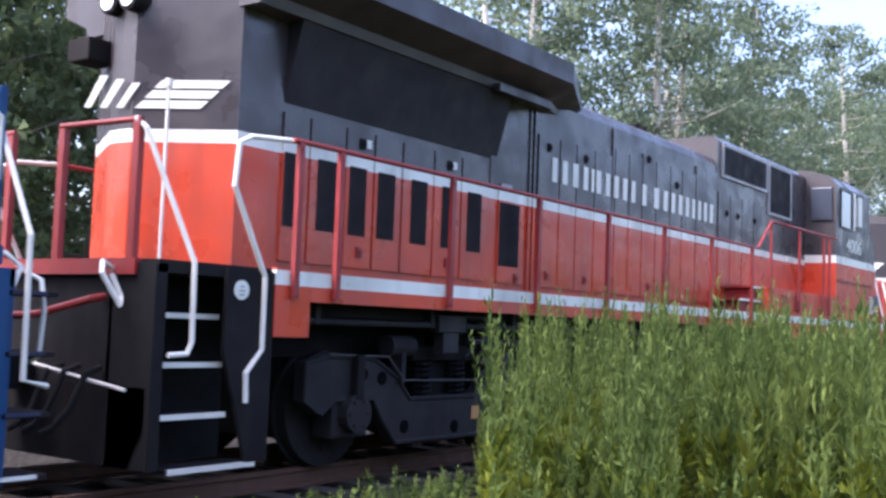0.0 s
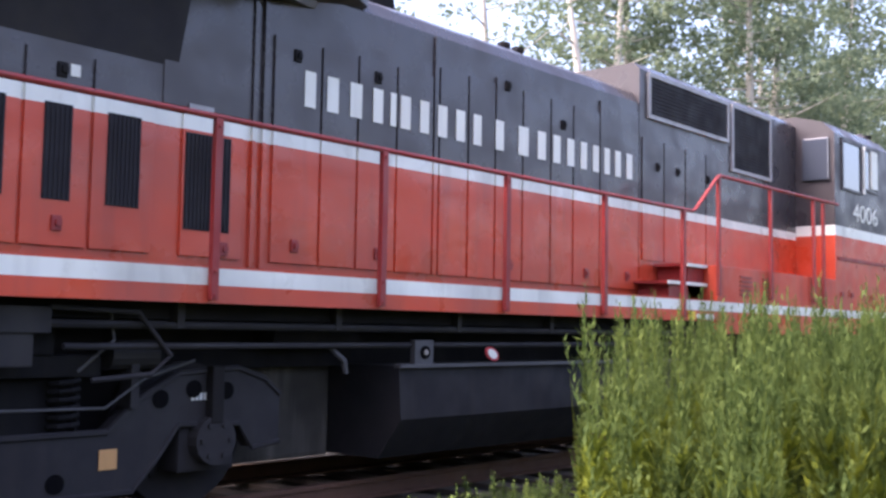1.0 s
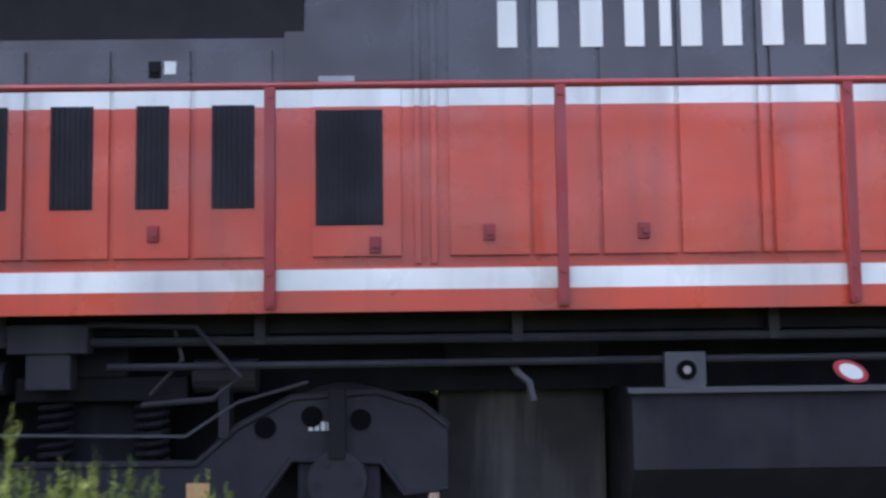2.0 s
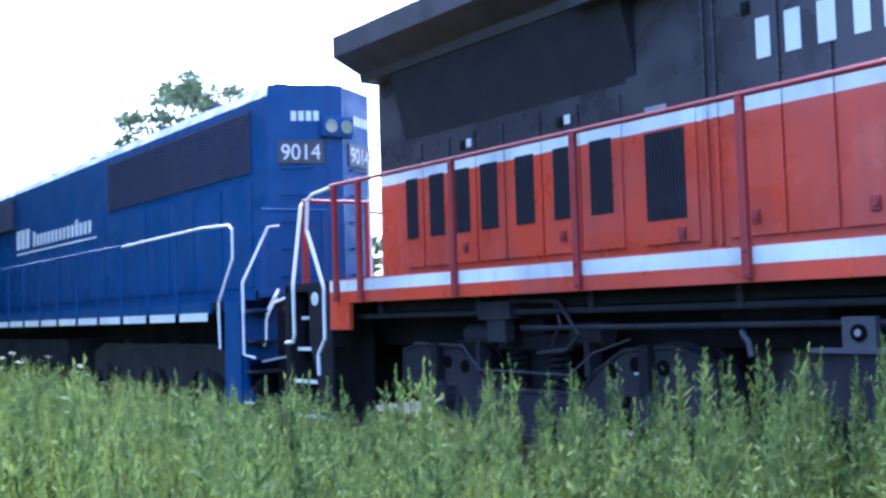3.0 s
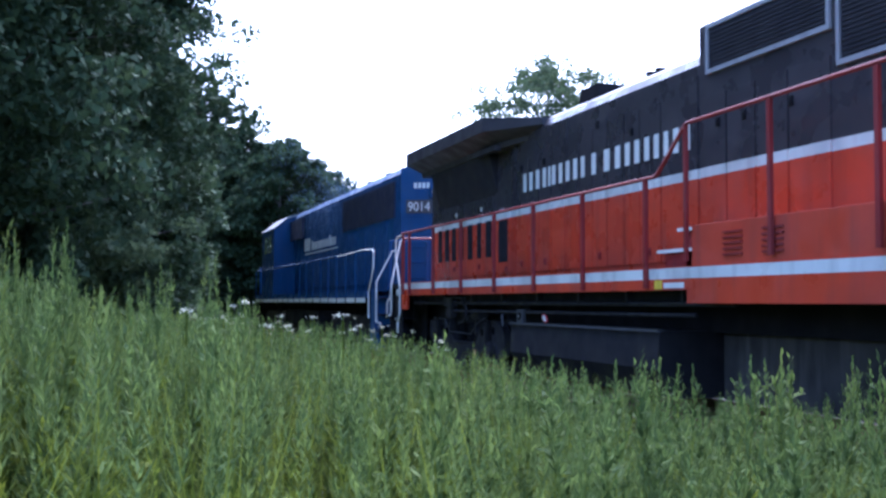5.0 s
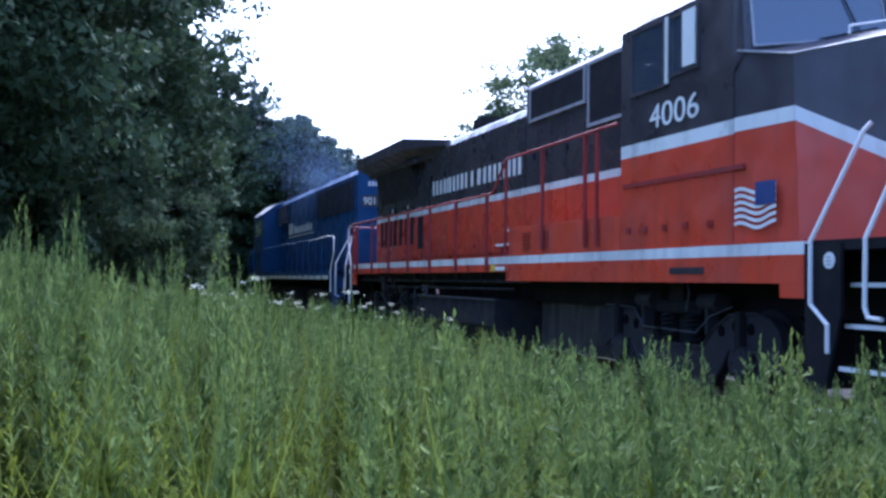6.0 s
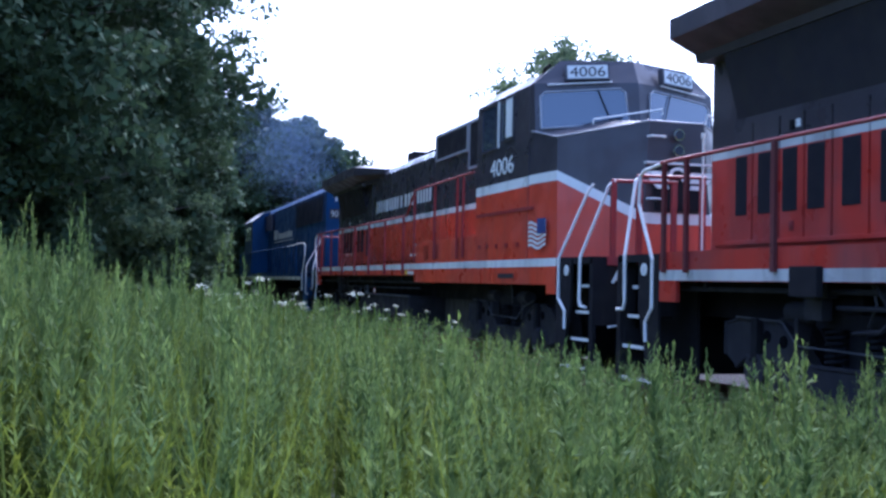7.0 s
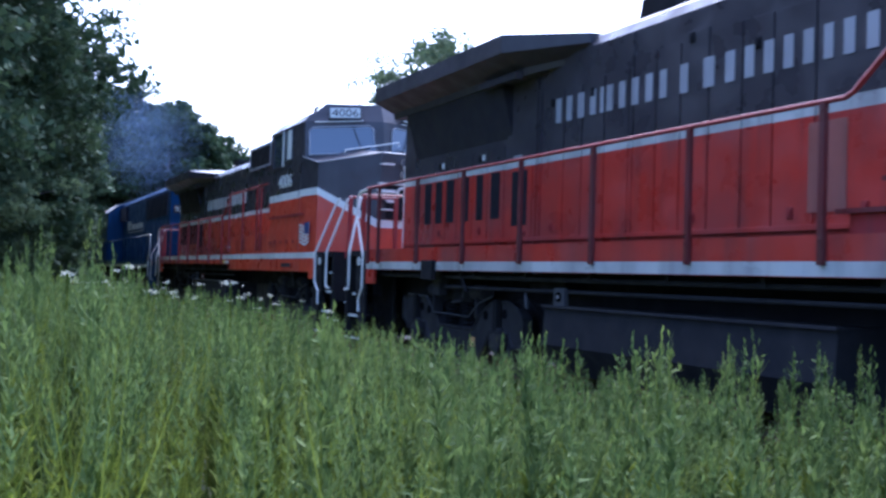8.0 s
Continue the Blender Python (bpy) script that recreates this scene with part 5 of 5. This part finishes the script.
def mugwort(seed, fine):
    """One plant a metre tall, as (plume, foliage) triangles: cut leaves up the stem, then a candelabra of thin upright spikes. fine: for plants near by."""
    rng = np.random.default_rng(seed)
    lean, plume, foliage = rng.normal(0, 0.07, 2), [], []

    def at(t):
        return np.array([lean[0] * t * t, lean[1] * t * t, t])

    def stem(p, q, w):
        for e in (np.array([w, 0, 0]), np.array([0, w, 0])):
            foliage.append((p - e, p + e, q))
    stem(at(0), at(0.6), 0.006)
    stem(at(0.55), at(1.0), 0.004)
    def leaf(heap, t, lo, hi, wide, lobes):
        """One leaf at height t, rising outwards, longer lower down."""
        a = rng.uniform(0, 6.283)
        out = np.array([math.cos(a), math.sin(a), 0])
        side = np.array([-out[1], out[0], rng.normal(0, 0.3)])
        ln = (lo + (hi - lo) * max(0.0, 1 - t) ** 0.8) * rng.uniform(0.7, 1.3)
        d = out * rng.uniform(0.6, 1.0) + np.array([0, 0, rng.uniform(0.1, 1.0)])
        p = at(t)
        heap += blade(p, d, side, ln, ln * wide)
        for sg in (-1, 1) if lobes else ():
            heap.append((p + d * ln * 0.3, p + d * ln * 0.66 + side * sg * ln * 0.32, p + d * ln * 0.55))
    # body of leaves
    for k in range(90 if fine else 26):
        leaf(foliage, 0.08 + 0.58 * rng.random(), 0.045, 0.125, 0.13 if fine else 0.2, fine and k % 2 == 0)
    for k in range(70 if fine else 18):
        leaf(plume, 0.52 + 0.45 * rng.random() ** 0.8, 0.022, 0.115, 0.13 if fine else 0.22, False)
    # short upright spikes round the stem, longest below, and the tip
    shoots, beads = (13, 9) if fine else (6, 5)
    for j in range(shoots + 1):
        t0 = 0.50 + 0.36 * j / shoots
        a = j * 2.4 + rng.uniform(-0.5, 0.5)
        out = np.array([math.cos(a), math.sin(a), 0])
        ln, reach = (rng.uniform(0.10, 0.20), rng.uniform(0.5, 1.1) * (0.018 + 0.13 * (0.95 - t0))) if j < shoots else (0.15, 0.0)
        for k in range(beads * (2 if j == shoots else 1)):
            f = (k + rng.random()) / beads / (2 if j == shoots else 1)
            p = at(t0) + out * reach * (f ** 0.5) + np.array([0, 0, ln * f])
            a = rng.uniform(0, 6.283)
            o = np.array([math.cos(a), math.sin(a), 0])
            d = o * rng.uniform(0.2, 0.6) + np.array([0, 0, 1.0])
            l = max(0.012, 0.034 - 0.014 * f) * rng.uniform(0.8, 1.3)
            sd = np.array([-o[1], o[0], 0]) * l * (0.22 if fine else 0.38)
            plume.append((p - o * 0.003, p + d * l * 0.55 + sd, p + d * l - sd * 0.5))
    return np.array(plume), np.array(foliage)


def goldenrod(seed, fine):
    """A leafy stalk a metre tall, as (plume, foliage) triangles: narrow drooping leaves all the way up, a nodding tip."""
    rng = np.random.default_rng(seed)
    lean, plume, foliage = rng.normal(0, 0.10, 2), [], []

    def at(t):
        return np.array([lean[0] * t ** 2.5, lean[1] * t ** 2.5, t])
    for e in (np.array([0.005, 0, 0]), np.array([0, 0.005, 0])):
        foliage.append((at(0) - e, at(0) + e, at(0.95)))
    many = 120 if fine else 30
    for k in range(many):
        t = 0.12 + 0.87 * (k + rng.random()) / many
        ang = k * 2.4 + rng.uniform(-0.6, 0.6)
        out = np.array([math.cos(ang), math.sin(ang), 0])
        side = np.array([-out[1], out[0], rng.normal(0, 0.3)])
        ln = (0.066 - 0.038 * t ** 2) * rng.uniform(0.7, 1.25) * (1.0 if fine else 1.5)
        d = out * (1.0 - 0.4 * t) + np.array([0, 0, rng.uniform(-0.1, 0.55) + 0.6 * t])
        (plume if t > 0.72 else foliage).extend(blade(at(t), d, side, ln, ln * (0.10 if fine else 0.15)))
    return np.array(plume), np.array(foliage)


def fan(rng, count, a0, a1, d0, d1):
    """Spots strewn evenly over a sector round the camera, clear of the track."""
    out = []
    while len(out) < count:
        a, d = radians(rng.uniform(a0, a1)), math.sqrt(rng.uniform(d0 * d0, d1 * d1))
        x, y = CAMERA_SPOT.x - d * math.sin(a), CAMERA_SPOT.y + d * math.cos(a)
        if y < -2.0:
            out.append((x, y))
    return out


def growth():
    rng = np.random.default_rng(5)
    tall = [[mugwort(200 + k, fine) for k in range(14)] for fine in (False, True)]
    leafy_kinds = [[goldenrod(300 + k, fine) for k in range(10)] for fine in (False, True)]
    spots = fan(rng, 430, 18, 62, 2.7, 9) + fan(rng, 720, 62, 104, 2.7, 9) + fan(rng, 360, -86, -56.4, 3.7, 10.5) + fan(rng, 300, -56, 18, 3.5, 8.5)
    spots += [q for q in spread(rng, 2100, -46, 14, -11, -1.9, 9, 2.0) if not 0 < q[0] + 10 < 8]
    plants = []
    for x, y in spots:
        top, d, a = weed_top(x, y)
        z0 = swell(x, y)
        patch = 0.5 + 0.5 * noise.noise((x * 0.9, y * 0.9, 4.0))
        h = top - z0 - abs(rng.normal(0, 0.20)) - 0.10 * patch + (0.03 if -56 < a < 18 else -0.05 if 18 < a < 62 else 0.05 if 62 < a < 82 else 0.15)
        if -64 < a < -56 and rng.random() > (-a - 55) / 9:
            continue
        if h > 0.25:
            plants.append((x, y, z0, h))
    # low growth between them
    for x, y in fan(rng, 330, 24, 104, 2.3, 6.5) + fan(rng, 90, -84, -60, 3.4, 7):
        z0 = swell(x, y)
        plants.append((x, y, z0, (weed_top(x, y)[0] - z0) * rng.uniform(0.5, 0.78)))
    # taller spires that stand out of the rest
    for a0, a1, d0, d1, count, most in ((-86, -56.3, 3.8, 7, 90, 0.15), (22, 66, 3.2, 7.5, 60, 0.07)):
        for x, y in fan(rng, count, a0, a1, d0, d1):
            z0 = swell(x, y)
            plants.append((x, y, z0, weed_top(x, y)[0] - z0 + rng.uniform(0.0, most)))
    # and a few on the bank
    for k in range(22):
        a, d = radians(rng.uniform(83.5, 99)), rng.uniform(4.5, 9)
        x, y = CAMERA_SPOT.x - d * math.sin(a), CAMERA_SPOT.y + d * math.cos(a)
        z0 = swell(x, y)
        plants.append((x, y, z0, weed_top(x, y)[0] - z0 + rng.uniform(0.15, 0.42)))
    # low growth round the camera itself, filling the ground left bare
    for x, y in fan(rng, 420, -180, 180, 0.8, 3.6):
        plants.append((x, y, swell(x, y), rng.uniform(0.16, 0.42)))
    plumes, foliage = [], []
    for x, y, z0, h in plants:
        turn = math.degrees(math.atan2(CAMERA_SPOT.x - x, y - CAMERA_SPOT.y))
        near = h > 0.45 and math.hypot(x - CAMERA_SPOT.x, y - CAMERA_SPOT.y) < 10.5
        share = 0.62 if turn > 66 else 0.12
        soft_kind = rng.random() < share * (0.4 + 1.2 * (0.5 + 0.5 * noise.noise((x * 0.5, y * 0.5, 9.0))))
        kinds = leafy_kinds if soft_kind else tall
        pair = kinds[near][rng.integers(len(kinds[near]))]
        if soft_kind:
            h *= 0.95
        a, g = rng.uniform(0, 6.283), rng.uniform(0.9, 1.35)
        c, s = math.cos(a) * g, math.sin(a) * g
        for q, heap in zip(pair, (plumes, foliage)):
            heap.append(np.stack([x + q[..., 0] * c - q[..., 1] * s, y + q[..., 0] * s + q[..., 1] * c, z0 + q[..., 2] * h], -1))
    tagged(soup("weed_plumes", np.concatenate(plumes), M_PLUME), "grey-green flower spikes of tall mugwort weeds", "weeds", kind="stuff")
    tagged(soup("weeds", np.concatenate(foliage), M_WEED), "tall green weeds in leaf", "weeds", kind="stuff")
    # finer grass between them
    xy = np.array(spread(rng, 16000, -60, -8, -16, -2.0, 1.6, 2.2) + spread(rng, 900, -10, 16, -7.5, -1.9, 2.4, 2.0))
    bearing = np.degrees(np.arctan2(CAMERA_SPOT.x - xy[:, 0], xy[:, 1] - CAMERA_SPOT.y))
    xy = xy[(bearing < -57) | (bearing > 20) | (rng.random(len(xy)) < 0.12)]
    bearing = np.degrees(np.arctan2(CAMERA_SPOT.x - xy[:, 0], xy[:, 1] - CAMERA_SPOT.y))
    xy = xy[((bearing > 60) & (rng.random(len(xy)) < 0.42)) | (bearing < -90) | (rng.random(len(xy)) < 0.16)]
    k = len(xy)
    z0 = np.array([swell(x, y) for x, y in xy])
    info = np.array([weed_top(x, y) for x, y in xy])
    h = np.maximum(0.12, (info[:, 0] - z0) * (0.98 - 0.45 * rng.random(k) ** 1.5))
    low = (info[:, 2] > -57) & (info[:, 2] < 22)
    h[low] *= 0.38
    h[(info[:, 2] > -90) & (info[:, 2] < 60) & ~low] *= 0.78
    ang, bend = rng.uniform(0, 6.283, k), rng.uniform(0.08, 0.55, k) * h
    dr = np.stack([np.cos(ang), np.sin(ang), 0 * ang], 1)
    w = np.stack([-dr[:, 1], dr[:, 0], 0 * ang], 1) * (rng.uniform(0.0018, 0.0038, k) * (1 + info[:, 1] * 0.06))[:, None]
    p0 = np.stack([xy[:, 0], xy[:, 1], z0], 1)
    up = np.array([0, 0, 1.0])
    p1 = p0 + up * (h * 0.6)[:, None] + dr * (bend * 0.25)[:, None]
    p2 = p0 + up * h[:, None] + dr * bend[:, None]
    blades = np.concatenate([np.stack([p0 - w, p0 + w, p1 + w * 0.8, p1 - w * 0.8], 1), np.stack([p1 - w * 0.8, p1 + w * 0.8, p2 + w * 0.1, p2 - w * 0.1], 1)])
    tagged(soup("grass", blades, M_GRASS), "long bright green grass", "grass", kind="stuff")
    # far bank and margins: short clumps
    far = []
    for k in range(9000):
        x, y = rng.uniform(-95, 70), rng.choice([-1, 1]) * rng.uniform(2.6, 22)
        if 0 < y < 4.2 or y < 0 and -46 < x < 14 and y > -11:
            continue
        z0 = swell(x, y)
        h = rng.uniform(0.4, 1.3) * (0.5 if abs(y) < 4 else 1)
        for j in range(4):
            ang = rng.uniform(0, 6.283)
            dr = np.array([math.cos(ang), math.sin(ang), 0])
            w = np.array([-dr[1], dr[0], 0]) * 0.06
            p = np.array([x, y, z0]) + dr * rng.uniform(0, 0.3)
            far.append((p - w, p + w, p + w * 0.3 + dr * 0.2 + [0, 0, h], p - w * 0.3 + dr * 0.2 + [0, 0, h]))
    tagged(soup("rough_grass", far, M_GRASS), "rough grass on the banks", "grass", kind="stuff")

    # woods that close the view all round
    k = 26000
    a = rng.uniform(0, 6.283, k)
    r = rng.uniform(128, 150, k)
    hill = np.array([11 + 5 * noise.noise((math.cos(q) * 6, math.sin(q) * 6, 1.0)) for q in a])
    c = np.stack([r * np.cos(a) - 10, r * np.sin(a), rng.random(k) ** 0.7 * hill], 1)
    tagged(soup("far_woods", leaves(rng, c, 0.9, 0.7), M_OAK), "distant wooded skyline", "woods", kind="stuff")


growth()


def umbel(x, y, z, r, seed):
    """A flat white flower head on a thin stalk."""
    rng = np.random.default_rng(seed)
    root = tagged(new("wild_carrot"), "wild carrot with a flat white flower head", "flower", "wild carrots in the grass")
    z0 = swell(x, y)
    root.location = (x, y, z0)
    bm = bmesh.new()
    tube(bm, [(0, 0, 0), (0.02, 0.01, (z - z0) * 0.6), (0, 0, z - z0)], 0.006, 5)
    part("stalk", bm, M_WEED, root)
    q = rng.normal(0, 1, (30, 3)) * np.array([r * 0.55, r * 0.55, 0.008]) + np.array([0, 0, z - z0])
    tagged(soup("flower_head", leaves(rng, q, 0.006, 0.9), M_FLOWER, root), kind="stuff")


frng = np.random.default_rng(9)
for k in range(34):
    a, d = radians(frng.uniform(72, 87)), frng.uniform(5.5, 14)
    x, y = CAMERA_SPOT.x - d * math.sin(a), CAMERA_SPOT.y + d * math.cos(a)
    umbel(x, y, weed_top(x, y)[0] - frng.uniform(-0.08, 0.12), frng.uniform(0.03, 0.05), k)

# ---------------------------------------------------------------- exhaust smoke of the leading engine
def puff(seed, r):
    """A loose drift of very small flakes, thinning outwards."""
    rng = np.random.default_rng(400 + seed)
    c = np.clip(rng.normal(0, 1, (3600, 3)), -1.9, 1.9) * np.array([r * 1.3, 0.36, r * 0.8])
    return tagged(soup("smoke_puff", leaves(rng, c, 0.011, 0.6), M_SMOKE), "thin bluish puff of exhaust smoke", "smoke", "exhaust smoke")


prng = np.random.default_rng(21)
PUFFS = []
for k in range(14):
    PUFFS.append((puff(k, prng.uniform(0.55, 0.75)), 4.4 + 0.12 * k, Vector((prng.normal(0.2, 0.9), prng.normal(-0.9, 0.75), prng.normal(6.2, 0.8)))))

# ---------------------------------------------------------------- the train rolls
def motions():
    ts = [k * 0.1 for k in range(81)]
    for root, x0 in CARS:
        walk(root, [(t, pose(x0 - s, 0, 0)) for t, s in RUN])
    for ob, t0, goal in PUFFS:
        rows = []
        for k in range(33):
            t = k * 0.25
            s = float(np.interp(t, [q[0] for q in RUN], [q[1] for q in RUN]))
            f = max(0.0, min(1.0, (t - t0) / 0.9))
            rise = max(0.0, t - t0 - 0.9) * 0.25
            rows.append((t, pose(-14.85 - s + goal.x * f, goal.y * f, 3.0 + (goal.z - 3.0) * f + rise, 0, 0, 70 * f)))
        walk(ob, rows)
    rolled = np.interp(ts, [q[0] for q in RUN], [q[1] for q in RUN])
    for ob, x, r in WHEELS:
        walk(ob, [(t, Matrix.Translation((x, 0, r)) @ Matrix.Rotation(-s / r, 4, "Y")) for t, s in zip(ts, rolled)])


motions()
